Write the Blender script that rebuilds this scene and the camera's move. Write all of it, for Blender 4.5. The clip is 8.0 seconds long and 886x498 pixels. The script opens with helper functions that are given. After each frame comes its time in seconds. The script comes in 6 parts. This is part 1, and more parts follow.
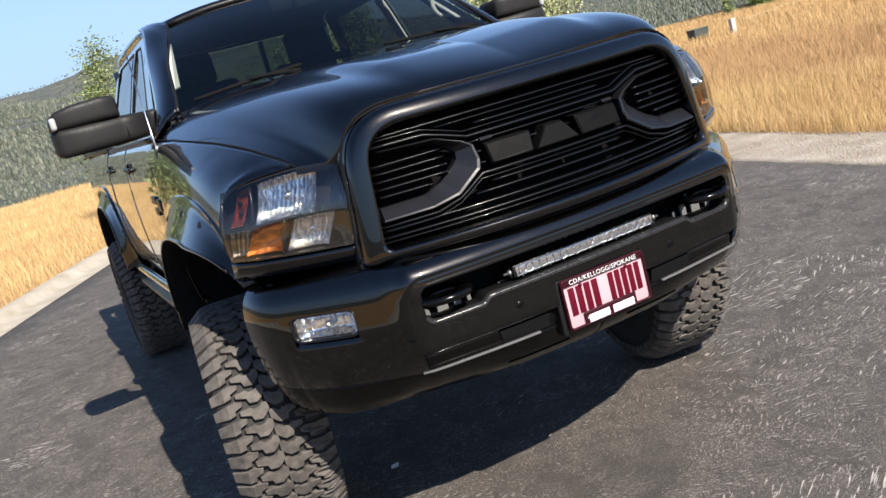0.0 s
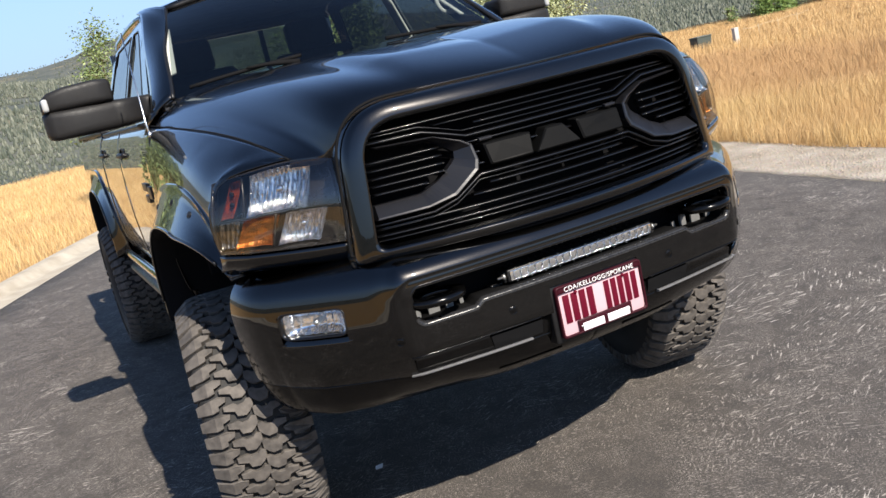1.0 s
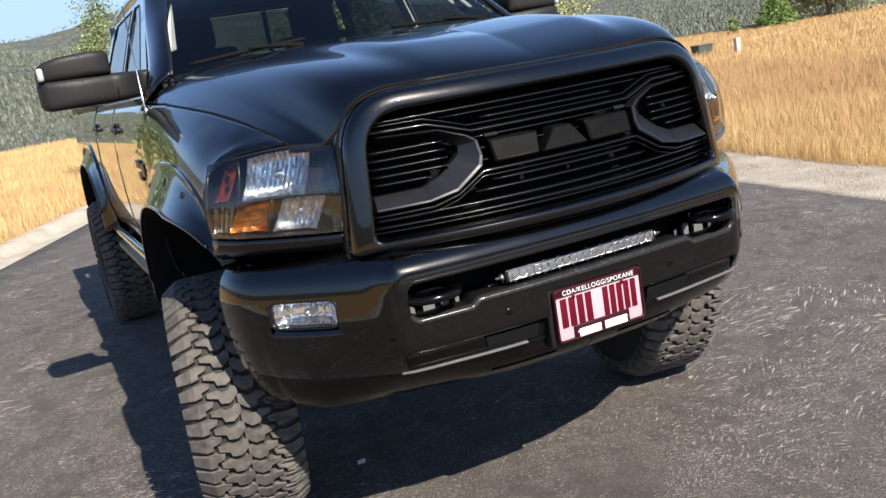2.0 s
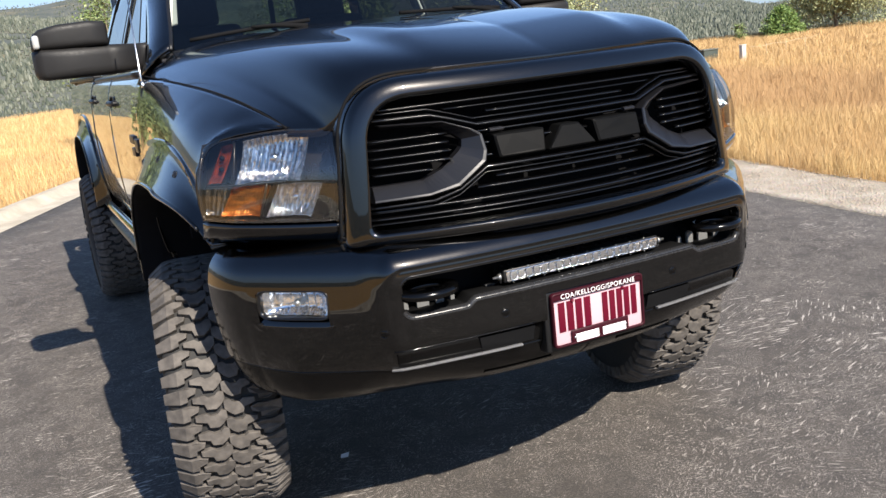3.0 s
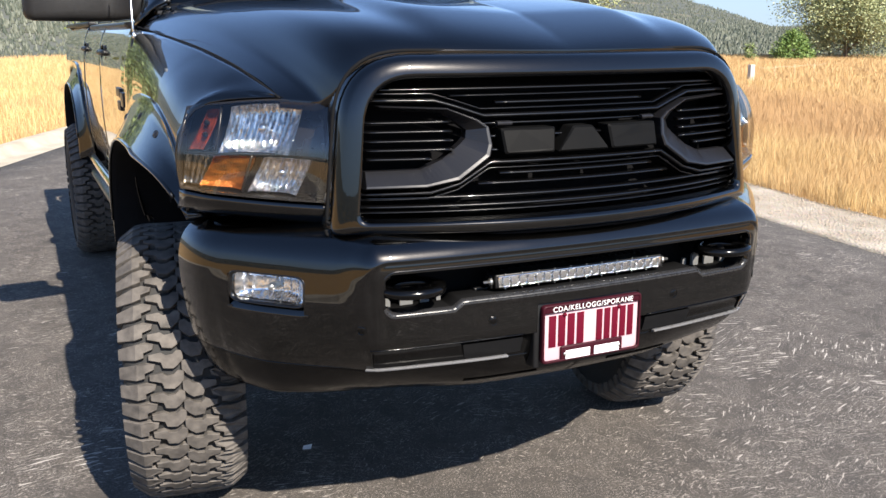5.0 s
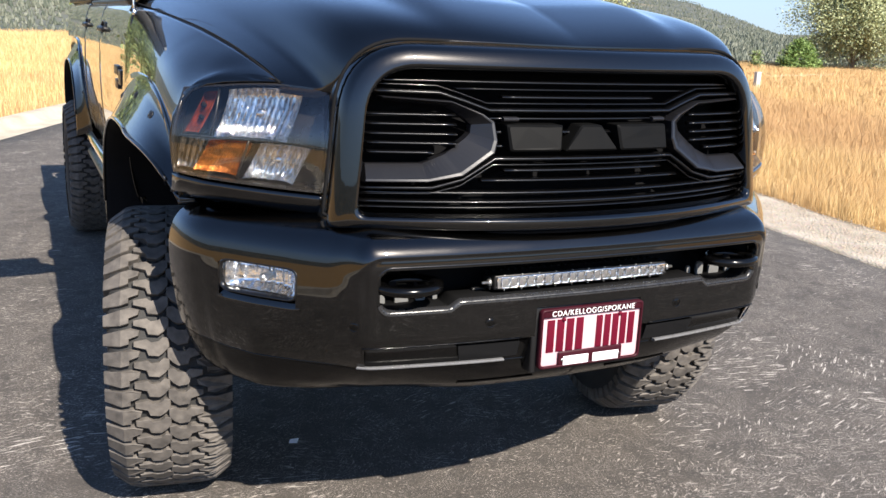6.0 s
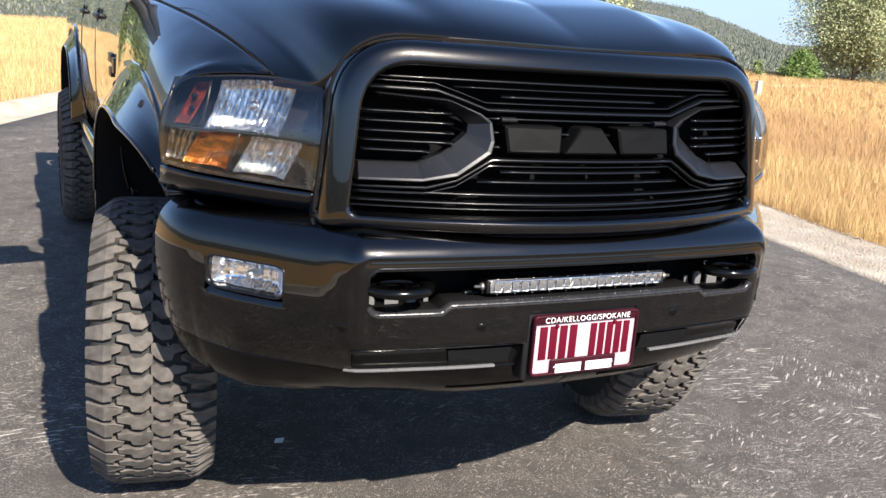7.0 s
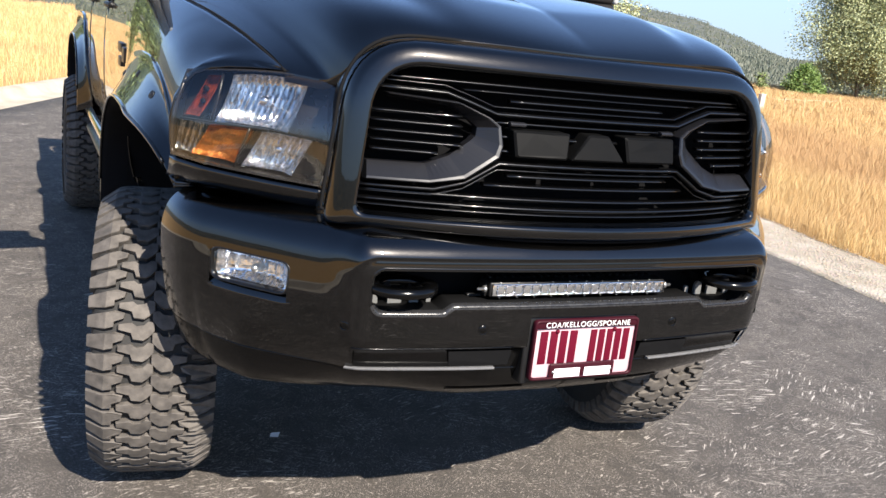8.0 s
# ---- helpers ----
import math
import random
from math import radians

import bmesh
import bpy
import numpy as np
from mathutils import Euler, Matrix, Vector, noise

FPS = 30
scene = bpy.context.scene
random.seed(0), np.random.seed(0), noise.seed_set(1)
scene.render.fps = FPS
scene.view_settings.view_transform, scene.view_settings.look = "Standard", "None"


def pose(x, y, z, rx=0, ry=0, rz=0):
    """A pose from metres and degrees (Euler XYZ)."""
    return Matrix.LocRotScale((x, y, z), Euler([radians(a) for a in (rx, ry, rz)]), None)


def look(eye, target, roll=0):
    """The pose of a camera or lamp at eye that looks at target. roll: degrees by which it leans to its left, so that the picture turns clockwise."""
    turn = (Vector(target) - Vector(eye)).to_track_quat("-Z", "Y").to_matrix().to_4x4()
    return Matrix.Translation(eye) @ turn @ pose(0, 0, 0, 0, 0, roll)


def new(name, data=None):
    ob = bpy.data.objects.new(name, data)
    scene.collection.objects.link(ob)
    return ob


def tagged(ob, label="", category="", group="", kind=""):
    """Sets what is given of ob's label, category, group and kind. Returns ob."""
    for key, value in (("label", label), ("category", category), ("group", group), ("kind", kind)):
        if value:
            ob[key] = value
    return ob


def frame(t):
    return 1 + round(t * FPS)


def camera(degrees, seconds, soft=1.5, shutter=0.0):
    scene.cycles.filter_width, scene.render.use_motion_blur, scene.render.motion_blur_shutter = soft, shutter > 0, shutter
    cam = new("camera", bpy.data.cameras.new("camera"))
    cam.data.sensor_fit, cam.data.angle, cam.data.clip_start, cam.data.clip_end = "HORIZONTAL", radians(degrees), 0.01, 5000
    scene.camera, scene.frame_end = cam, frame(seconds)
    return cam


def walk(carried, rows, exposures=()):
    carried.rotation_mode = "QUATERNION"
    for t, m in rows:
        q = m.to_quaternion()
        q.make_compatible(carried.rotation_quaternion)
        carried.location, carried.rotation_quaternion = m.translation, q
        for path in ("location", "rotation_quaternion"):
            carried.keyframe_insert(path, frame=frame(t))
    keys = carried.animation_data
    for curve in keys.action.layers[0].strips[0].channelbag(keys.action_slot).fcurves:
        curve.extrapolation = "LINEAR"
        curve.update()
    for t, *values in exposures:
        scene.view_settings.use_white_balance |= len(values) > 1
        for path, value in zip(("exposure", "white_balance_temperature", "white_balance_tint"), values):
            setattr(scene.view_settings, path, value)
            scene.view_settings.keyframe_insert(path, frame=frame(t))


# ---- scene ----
import functools

cam = camera(52.2, 8.0)
PATH = [
    (0, (-1.479, -2.34, 1.542), (-0.709, -0.536, 1.152), -15.3),
    (0.5, (-1.459, -2.311, 1.54), (-0.685, -0.509, 1.147), -14.3),
    (1, (-1.453, -2.286, 1.541), (-0.673, -0.488, 1.142), -12.9),
    (1.5, (-1.454, -2.255, 1.542), (-0.664, -0.463, 1.134), -11.2),
    (3, (-1.425, -2.14, 1.539), (-0.619, -0.363, 1.1), -6.4),
    (3.5, (-1.411, -2.102, 1.537), (-0.601, -0.33, 1.087), -4.8),
    (4, (-1.396, -2.06, 1.534), (-0.579, -0.293, 1.077), -3.3),
    (4.5, (-1.376, -2.016, 1.529), (-0.552, -0.253, 1.068), -1.7),
    (6, (-1.331, -1.907, 1.517), (-0.499, -0.154, 1.036), 2.5),
    (6.5, (-1.314, -1.879, 1.513), (-0.478, -0.128, 1.029), 3.4),
    (7, (-1.3, -1.861, 1.51), (-0.46, -0.111, 1.028), 4.3),
    (7.5, (-1.304, -1.85, 1.51), (-0.462, -0.1, 1.029), 5.4),
    (8, (-1.322, -1.865, 1.513), (-0.476, -0.117, 1.033), 6.5),
]
walk(cam, [(t, look(eye, target, roll)) for t, eye, target, roll in PATH],
     [(0, 1.02), (1.5, 1.06), (3, 1.2), (4.5, 1.34), (6, 1.42), (8, 1.46)])

# ---- daylight ----
TO_SUN = Vector((0.165, -1.12, 1.0)).normalized()
sun_up = math.asin(TO_SUN.z)
sun_round = math.atan2(TO_SUN.x, TO_SUN.y)
world = bpy.data.worlds.new("world")
scene.world = world
world.use_nodes = True
wt = world.node_tree
sky = wt.nodes.new("ShaderNodeTexSky")
sky.sky_type, sky.sun_disc = "NISHITA", False
sky.sun_elevation, sky.sun_rotation = sun_up, sun_round
sky.air_density, sky.dust_density, sky.ozone_density = 0.75, 0.3, 2.4
sky.altitude = 1200
# pale hazy air near the horizon
way, up = wt.nodes.new("ShaderNodeTexCoord"), wt.nodes.new("ShaderNodeSeparateXYZ")
wt.links.new(way.outputs["Generated"], up.inputs[0])
fade, haze = wt.nodes.new("ShaderNodeMapRange"), wt.nodes.new("ShaderNodeMix")
fade.inputs["From Min"].default_value, fade.inputs["From Max"].default_value = 0.0, 0.30
fade.inputs["To Min"].default_value, fade.inputs["To Max"].default_value = 0.9, 0.0
fade.interpolation_type = "SMOOTHSTEP"
wt.links.new(up.outputs["Z"], fade.inputs["Value"])
haze.data_type = "RGBA"
haze.inputs[7].default_value = (1.75, 2.3, 3.0, 1)
wt.links.new(fade.outputs[0], haze.inputs[0])
wt.links.new(sky.outputs[0], haze.inputs[6])
wt.links.new(haze.outputs[2], wt.nodes["Background"].inputs[0])
wt.nodes["Background"].inputs[1].default_value = 0.115
sun = new("sun", bpy.data.lights.new("sun", "SUN"))
sun.data.energy, sun.data.angle, sun.data.color = 4.9, radians(0.55), (1.0, 0.92, 0.81)
sun.matrix_world = look(TO_SUN * 60, (0, 0, 0))


# ---- materials ----
def mat(name, base=(0.5, 0.5, 0.5), rough=0.5, metal=0.0, coat=0.0, coat_rough=0.03, spec=0.5):
    m = bpy.data.materials.new(name)
    m.use_nodes = True
    b = m.node_tree.nodes["Principled BSDF"]
    b.inputs["Base Color"].default_value = (*base, 1)
    b.inputs["Roughness"].default_value = rough
    b.inputs["Metallic"].default_value = metal
    b.inputs["Coat Weight"].default_value = coat
    b.inputs["Coat Roughness"].default_value = coat_rough
    b.inputs["Specular IOR Level"].default_value = spec
    return m


class Nodes:
    """Short-hand for wiring a material."""

    def __init__(self, m):
        self.t = m.node_tree
        self.b = self.t.nodes["Principled BSDF"]
        self.xyz = self.add("ShaderNodeNewGeometry").outputs["Position"]

    def add(self, kind, **sets):
        n = self.t.nodes.new(kind)
        for k, v in sets.items():
            n.inputs[k].default_value = v
        return n

    def link(self, a, b):
        self.t.links.new(a, b)

    def noise(self, scale, detail=3.0, rough=0.55, stretch=None, turn=0.0):
        n = self.add("ShaderNodeTexNoise", Scale=scale, Detail=detail, Roughness=rough)
        at = self.xyz
        if stretch:
            mp = self.add("ShaderNodeMapping", Scale=tuple(1 / k for k in stretch), Rotation=(0, 0, turn))
            mp.vector_type = "TEXTURE"
            self.link(at, mp.inputs["Vector"])
            at = mp.outputs["Vector"]
        self.link(at, n.inputs["Vector"])
        return n.outputs["Fac"]

    def ramp(self, fac, stops):
        r = self.add("ShaderNodeValToRGB")
        e = r.color_ramp.elements
        while len(e) < len(stops):
            e.new(0.5)
        for el, (p, c) in zip(e, stops):
            el.position = p
            el.color = (*c, 1) if isinstance(c, tuple) else (c, c, c, 1)
        self.link(fac, r.inputs["Fac"])
        return r.outputs["Color"]

    def mix(self, fac, a, b, how="MIX"):
        n = self.t.nodes.new("ShaderNodeMix")
        n.data_type, n.blend_type = "RGBA", how
        for value, slot in ((fac, n.inputs[0]), (a, n.inputs[6]), (b, n.inputs[7])):
            if isinstance(value, (int, float)):
                slot.default_value = value if slot.type == "VALUE" else (value, value, value, 1)
            elif isinstance(value, tuple):
                slot.default_value = (*value, 1)
            else:
                self.link(value, slot)
        return n.outputs[2]

    def base(self, c):
        self.link(c, self.b.inputs["Base Color"])

    def rough(self, c):
        self.link(c, self.b.inputs["Roughness"])

    def bump(self, fac, strength, dist):
        n = self.add("ShaderNodeBump", Strength=strength, Distance=dist)
        self.link(fac, n.inputs["Height"])
        if self.b.inputs["Normal"].links:
            self.link(self.b.inputs["Normal"].links[0].from_socket, n.inputs["Normal"])
        self.link(n.outputs["Normal"], self.b.inputs["Normal"])


def worn(name, base, rough, metal=0.0, vary=0.25, scale=40.0, bump=0.15, dist=0.001, coat=0.0, spec=0.5):
    """A plain stuff with fine grain, blotches and a little relief."""
    m = mat(name, base, rough, metal, coat, spec=spec)
    n = Nodes(m)
    lo, hi = tuple(c * (1 - vary) for c in base), tuple(min(1, c * (1 + vary)) for c in base)
    n.base(n.mix(n.noise(scale * 0.12, 4), n.mix(n.noise(scale, 3), lo, base), n.mix(n.noise(scale, 3), base, hi)))
    n.rough(n.ramp(n.noise(scale * 0.3, 3), [(0.3, max(0.02, rough - 0.08)), (0.7, min(1, rough + 0.08))]))
    n.bump(n.noise(scale * 3, 2), bump, dist)
    return m


def paint_black():
    m = mat("black_paint", (0.012, 0.012, 0.012), 0.26, 1.0, 1.0, 0.010)
    n = Nodes(m)
    flake = n.noise(2200, 1)
    n.base(n.mix(n.ramp(flake, [(0.62, 0.0), (0.75, 1.0)]), (0.0065, 0.0062, 0.0060), (0.034, 0.032, 0.031)))
    n.link(n.ramp(n.noise(7, 4), [(0.35, 0.008), (0.75, 0.018)]), n.b.inputs["Coat Roughness"])
    n.b.inputs["Coat IOR"].default_value = 1.60
    return m


def clear(name, tint, ior=1.45, gloss=0.0):
    """A thin pane: light passes straight on, tinted, and its face reflects."""
    m = bpy.data.materials.new(name)
    m.use_nodes = True
    t = m.node_tree
    t.nodes.clear()
    out, mx = t.nodes.new("ShaderNodeOutputMaterial"), t.nodes.new("ShaderNodeMixShader")
    tr, gl, fr = t.nodes.new("ShaderNodeBsdfTransparent"), t.nodes.new("ShaderNodeBsdfGlossy"), t.nodes.new("ShaderNodeLayerWeight")
    tr.inputs[0].default_value, gl.inputs["Roughness"].default_value = (*tint, 1), gloss
    fr.inputs["Blend"].default_value = 0.5
    power, rise = t.nodes.new("ShaderNodeMath"), t.nodes.new("ShaderNodeMapRange")
    power.operation, power.inputs[1].default_value = "POWER", 5.0
    rise.inputs["To Min"].default_value = ((ior - 1) / (ior + 1)) ** 2
    t.links.new(fr.outputs["Facing"], power.inputs[0])
    t.links.new(power.outputs[0], rise.inputs["Value"])
    t.links.new(rise.outputs[0], mx.inputs[0])
    t.links.new(tr.outputs[0], mx.inputs[1])
    t.links.new(gl.outputs[0], mx.inputs[2])
    t.links.new(mx.outputs[0], out.inputs[0])
    return m


PAINT = paint_black()
EMBLEM = worn("emblem_black", (0.003, 0.003, 0.003), 0.50, vary=0.1, bump=0.05, spec=0.08)
PLASTIC = worn("black_plastic", (0.007, 0.007, 0.0075), 0.42, bump=0.2, scale=120, spec=0.35)
VALANCE = worn("valance_black", (0.0016, 0.0016, 0.0017), 0.16, vary=0.2, bump=0.03, scale=90, spec=0.28)
SATIN = worn("satin_black", (0.009, 0.009, 0.0105), 0.34, vary=0.1, scale=150, bump=0.04)
GLOSS = mat("gloss_black", (0.002, 0.002, 0.0023), 0.28, 0, 0.8, 0.03, spec=0.2)
GREY_METAL = worn("satin_grey", (0.018, 0.018, 0.019), 0.28, vary=0.3, scale=200, bump=0.1)
BRACKET_SATIN = mat("bracket_satin", (0.007, 0.007, 0.0085), 0.33)
# pale grey puts the sunlit line of the lower blade into its colour
BLADE_SUNLIT = worn("blade_sunlit_grey", (0.13, 0.13, 0.134), 0.30, vary=0.3, scale=200, bump=0.1)
DARK = worn("dark_cavity", (0.008, 0.008, 0.0085), 0.85, spec=0.05)
BACKING = worn("grille_shade_black", (0.005, 0.005, 0.0055), 0.9, spec=0.05)
MIRROR_SHELL = worn("charcoal_plastic", (0.014, 0.0135, 0.0135), 0.5, vary=0.15, scale=260, bump=0.35, spec=0.25)
PALE_PIECE = worn("pale_grey_piece", (0.12, 0.12, 0.117), 0.5)
FRAME_STEEL = worn("chassis_steel", (0.015, 0.015, 0.015), 0.55, vary=0.4)
CHROME = mat("chrome", (0.82, 0.83, 0.85), 0.06, 1.0)
ALLOY = worn("bright_alloy", (0.45, 0.45, 0.44), 0.35, 0.9, bump=0.1)


def streaked(name, tint, rough, scale, stretch, strength, metal=1.0, dark=0.75):
    """Moulded reflector: bright metal with upright flutes and swirls, and dark reflections painted in as streaks."""
    m = mat(name, tint, rough, metal)
    n = Nodes(m)
    n.bump(n.noise(scale, 2, 0.5, stretch), strength, 0.004)
    n.bump(n.noise(scale * 0.35, 3, 0.6), strength * 0.7, 0.008)
    # dark streaks in the base colour imitate mirrored darkness
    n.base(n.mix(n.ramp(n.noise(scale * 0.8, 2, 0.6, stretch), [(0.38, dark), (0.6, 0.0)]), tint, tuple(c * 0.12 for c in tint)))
    return m


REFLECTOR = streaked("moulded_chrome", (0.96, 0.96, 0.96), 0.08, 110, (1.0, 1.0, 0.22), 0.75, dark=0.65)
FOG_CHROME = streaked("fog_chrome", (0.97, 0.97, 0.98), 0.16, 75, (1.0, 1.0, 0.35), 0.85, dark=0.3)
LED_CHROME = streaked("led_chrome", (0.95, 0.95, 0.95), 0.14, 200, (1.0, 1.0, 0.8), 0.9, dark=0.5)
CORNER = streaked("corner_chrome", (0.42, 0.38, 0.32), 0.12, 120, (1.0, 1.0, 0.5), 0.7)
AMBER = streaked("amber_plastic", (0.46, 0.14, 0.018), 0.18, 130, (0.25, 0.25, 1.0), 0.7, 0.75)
ORANGE = streaked("orange_reflector", (0.30, 0.055, 0.014), 0.25, 60, (1.0, 1.0, 0.6), 0.5, 0.4)
SMOKE = worn("smoked_housing", (0.030, 0.027, 0.025), 0.28, 0.6, vary=0.25, scale=30, bump=0.05)
LENS = clear("clear_lens", (0.95, 0.95, 0.94), 1.65)
SMOKED_LENS = clear("smoked_lens", (0.82, 0.80, 0.77), 1.85)
WINDSHIELD = clear("windshield_glass", (0.42, 0.47, 0.46), 1.65)
TINTED = clear("tinted_glass", (0.16, 0.17, 0.17), 1.55)
TRIM = worn("interior_trim", (0.018, 0.018, 0.02), 0.7)
LEATHER = worn("seat_cloth", (0.02, 0.02, 0.022), 0.75, scale=80, bump=0.3)
PALE_TRIM = worn("pale_trim", (0.45, 0.46, 0.44), 0.6)
STAINLESS = mat("antenna_steel", (0.7, 0.7, 0.68), 0.25, 1.0)
PLATE_PINK = worn("plate_face", (0.50, 0.33, 0.36), 0.35, vary=0.05, bump=0.02)
PLATE_RED = worn("plate_ink", (0.085, 0.003, 0.013), 0.6, vary=0.1, bump=0.02, spec=0.1)
PLATE_RIM = worn("plate_rim", (0.028, 0.003, 0.007), 0.5, vary=0.1, bump=0.02, spec=0.15)
WHITE_INK = worn("white_ink", (0.72, 0.72, 0.72), 0.4, vary=0.04, bump=0.02)


def tyre_rubber():
    # far darker than the tread blocks: shade in the grooves is put into the colour
    m = mat("tyre_rubber", (0.03, 0.03, 0.03), 0.75)
    n = Nodes(m)
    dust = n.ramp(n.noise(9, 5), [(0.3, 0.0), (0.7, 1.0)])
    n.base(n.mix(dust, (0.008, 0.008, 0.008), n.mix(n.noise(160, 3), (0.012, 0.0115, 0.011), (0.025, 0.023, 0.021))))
    n.bump(n.noise(260, 3), 0.35, 0.002)
    return m


def tread_rubber():
    m = mat("tread_rubber", (0.1, 0.095, 0.09), 0.8)
    n = Nodes(m)
    rnd = n.add("ShaderNodeObjectInfo").outputs["Random"]
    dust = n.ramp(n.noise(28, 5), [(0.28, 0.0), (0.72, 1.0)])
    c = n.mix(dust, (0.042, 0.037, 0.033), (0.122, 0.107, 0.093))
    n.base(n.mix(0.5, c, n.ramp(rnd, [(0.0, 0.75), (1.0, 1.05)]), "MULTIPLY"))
    n.bump(n.noise(220, 4), 0.5, 0.002)
    return m


def asphalt():
    m = mat("asphalt", (0.05, 0.05, 0.05), 0.85)
    n = Nodes(m)
    grain = n.noise(230, 3, 0.7)
    patch = n.noise(0.9, 5, 0.6)
    mid = n.noise(9, 5, 0.65)
    pepper = n.noise(95, 4, 0.75)
    c = n.mix(n.ramp(patch, [(0.3, 0.0), (0.7, 1.0)]), (0.027, 0.0238, 0.0212), (0.040, 0.0352, 0.0315))
    c = n.mix(n.ramp(mid, [(0.35, 0.0), (0.75, 0.6)]), c, (0.082, 0.069, 0.058))
    c = n.mix(n.ramp(grain, [(0.52, 0.0), (0.72, 0.7)]), c, (0.15, 0.129, 0.110))
    c = n.mix(n.ramp(pepper, [(0.54, 0.0), (0.68, 0.7)]), c, (0.130, 0.112, 0.096))
    c = n.mix(n.ramp(pepper, [(0.34, 0.7), (0.47, 0.0)]), c, (0.024, 0.021, 0.018))
    c = n.mix(n.ramp(grain, [(0.25, 0.6), (0.42, 0.0)]), c, (0.018, 0.016, 0.014))
    # pale scratches: each spot has its own lie and its own share of them
    def lying(spots, scale, stretch, sweep, few, many, lo, hi, tint, soft=1.0):
        nonlocal c
        cell = n.add("ShaderNodeTexVoronoi", Scale=spots)
        warp = n.add("ShaderNodeVectorMath")
        warp.operation = "MULTIPLY_ADD"
        shake = n.add("ShaderNodeTexNoise", Scale=spots * 2.5, Detail=3.0)
        n.link(n.xyz, shake.inputs["Vector"])
        n.link(shake.outputs["Color"], warp.inputs[0])
        warp.inputs[1].default_value = (0.35 / spots, 0.35 / spots, 0)
        n.link(n.xyz, warp.inputs[2])
        n.link(warp.outputs[0], cell.inputs["Vector"])
        split = n.add("ShaderNodeSeparateColor")
        n.link(cell.outputs["Color"], split.inputs[0])
        turn = n.add("ShaderNodeMapRange", **{"To Min": -sweep, "To Max": sweep})
        n.link(split.outputs[0], turn.inputs["Value"])
        axis = n.add("ShaderNodeCombineXYZ")
        n.link(turn.outputs[0], axis.inputs["Z"])
        mp = n.add("ShaderNodeMapping", Scale=tuple(1 / k for k in stretch))
        mp.vector_type = "TEXTURE"
        n.link(n.xyz, mp.inputs["Vector"])
        n.link(axis.outputs[0], mp.inputs["Rotation"])
        dash = n.add("ShaderNodeTexNoise", Scale=scale, Detail=4.5, Roughness=0.62)
        n.link(mp.outputs[0], dash.inputs["Vector"])
        share = n.ramp(split.outputs[1], [(few, 0.0), (many, soft)])
        c = n.mix(n.mix(1.0, n.ramp(dash.outputs["Fac"], [(lo, 0.0), (hi, 1.0)]), share, "MULTIPLY"), c, tint)
    lying(12.0, 230, (0.45, 1.2, 1.0), 1.5, 0.1, 0.8, 0.56, 0.62, (0.27, 0.238, 0.21), 1.0)
    lying(9.0, 140, (0.36, 1.2, 1.0), 1.4, 0.1, 0.9, 0.58, 0.63, (0.30, 0.265, 0.235), 1.0)
    lying(7.0, 100, (0.26, 1.2, 1.0), 1.1, 0.15, 0.9, 0.59, 0.64, (0.36, 0.32, 0.285), 1.0)
    lying(4.5, 64, (0.20, 1.3, 1.0), 0.8, 0.50, 0.95, 0.588, 0.643, (0.41, 0.372, 0.336))
    lying(2.6, 46, (0.16, 1.5, 1.0), 0.7, 0.78, 0.95, 0.58, 0.64, (0.48, 0.44, 0.40))
    n.base(c)
    n.bump(grain, 0.7, 0.004)
    n.bump(mid, 0.3, 0.01)
    return m


def concrete():
    m = mat("kerb_concrete", (0.45, 0.42, 0.37), 0.9)
    n = Nodes(m)
    c = n.mix(n.ramp(n.noise(3, 5), [(0.3, 0.0), (0.7, 1.0)]), (0.29, 0.25, 0.19), (0.42, 0.38, 0.31))
    n.base(n.mix(n.ramp(n.noise(120, 3), [(0.55, 0.0), (0.75, 0.5)]), c, (0.25, 0.23, 0.2)))
    n.bump(n.noise(140, 3), 0.4, 0.003)
    return m


def gravel():
    m = mat("gravel", (0.35, 0.31, 0.26), 0.95)
    n = Nodes(m)
    v = n.add("ShaderNodeTexVoronoi", Scale=55.0)
    n.link(n.xyz, v.inputs["Vector"])
    c = n.mix(n.ramp(n.noise(2.2, 5), [(0.35, 0.0), (0.7, 1.0)]), (0.30, 0.25, 0.19), (0.47, 0.42, 0.35))
    c = n.mix(0.55, c, n.mix(0.75, v.outputs["Color"], 0.75), "MULTIPLY")
    n.base(c)
    n.bump(v.outputs["Distance"], 0.9, 0.012)
    return m


def grass_bands(n, c, brown):
    """A russet belt some metres off the road, and russet patches beyond."""
    s = n.add("ShaderNodeSeparateXYZ")
    n.link(n.xyz, s.inputs[0])
    slant = n.add("ShaderNodeMath")
    slant.operation = "MULTIPLY_ADD"
    n.link(s.outputs["Y"], slant.inputs[0])
    slant.inputs[1].default_value = -0.22
    n.link(s.outputs["X"], slant.inputs[2])
    wave = n.add("ShaderNodeMath")
    wave.operation = "MULTIPLY_ADD"
    n.link(n.noise(0.45, 4, 0.6), wave.inputs[0])
    wave.inputs[1].default_value = 5.0
    n.link(slant.outputs[0], wave.inputs[2])
    far = n.add("ShaderNodeMapRange", **{"From Min": 0.0, "From Max": 40.0})
    n.link(wave.outputs[0], far.inputs["Value"])
    belt = n.ramp(far.outputs[0], [(0.20, 0.0), (0.25, 0.75), (0.33, 0.8), (0.40, 0.25)])
    return n.mix(belt, n.mix(n.ramp(n.noise(0.35, 5, 0.6), [(0.42, 0.0), (0.66, 0.6)]), c, brown), brown)


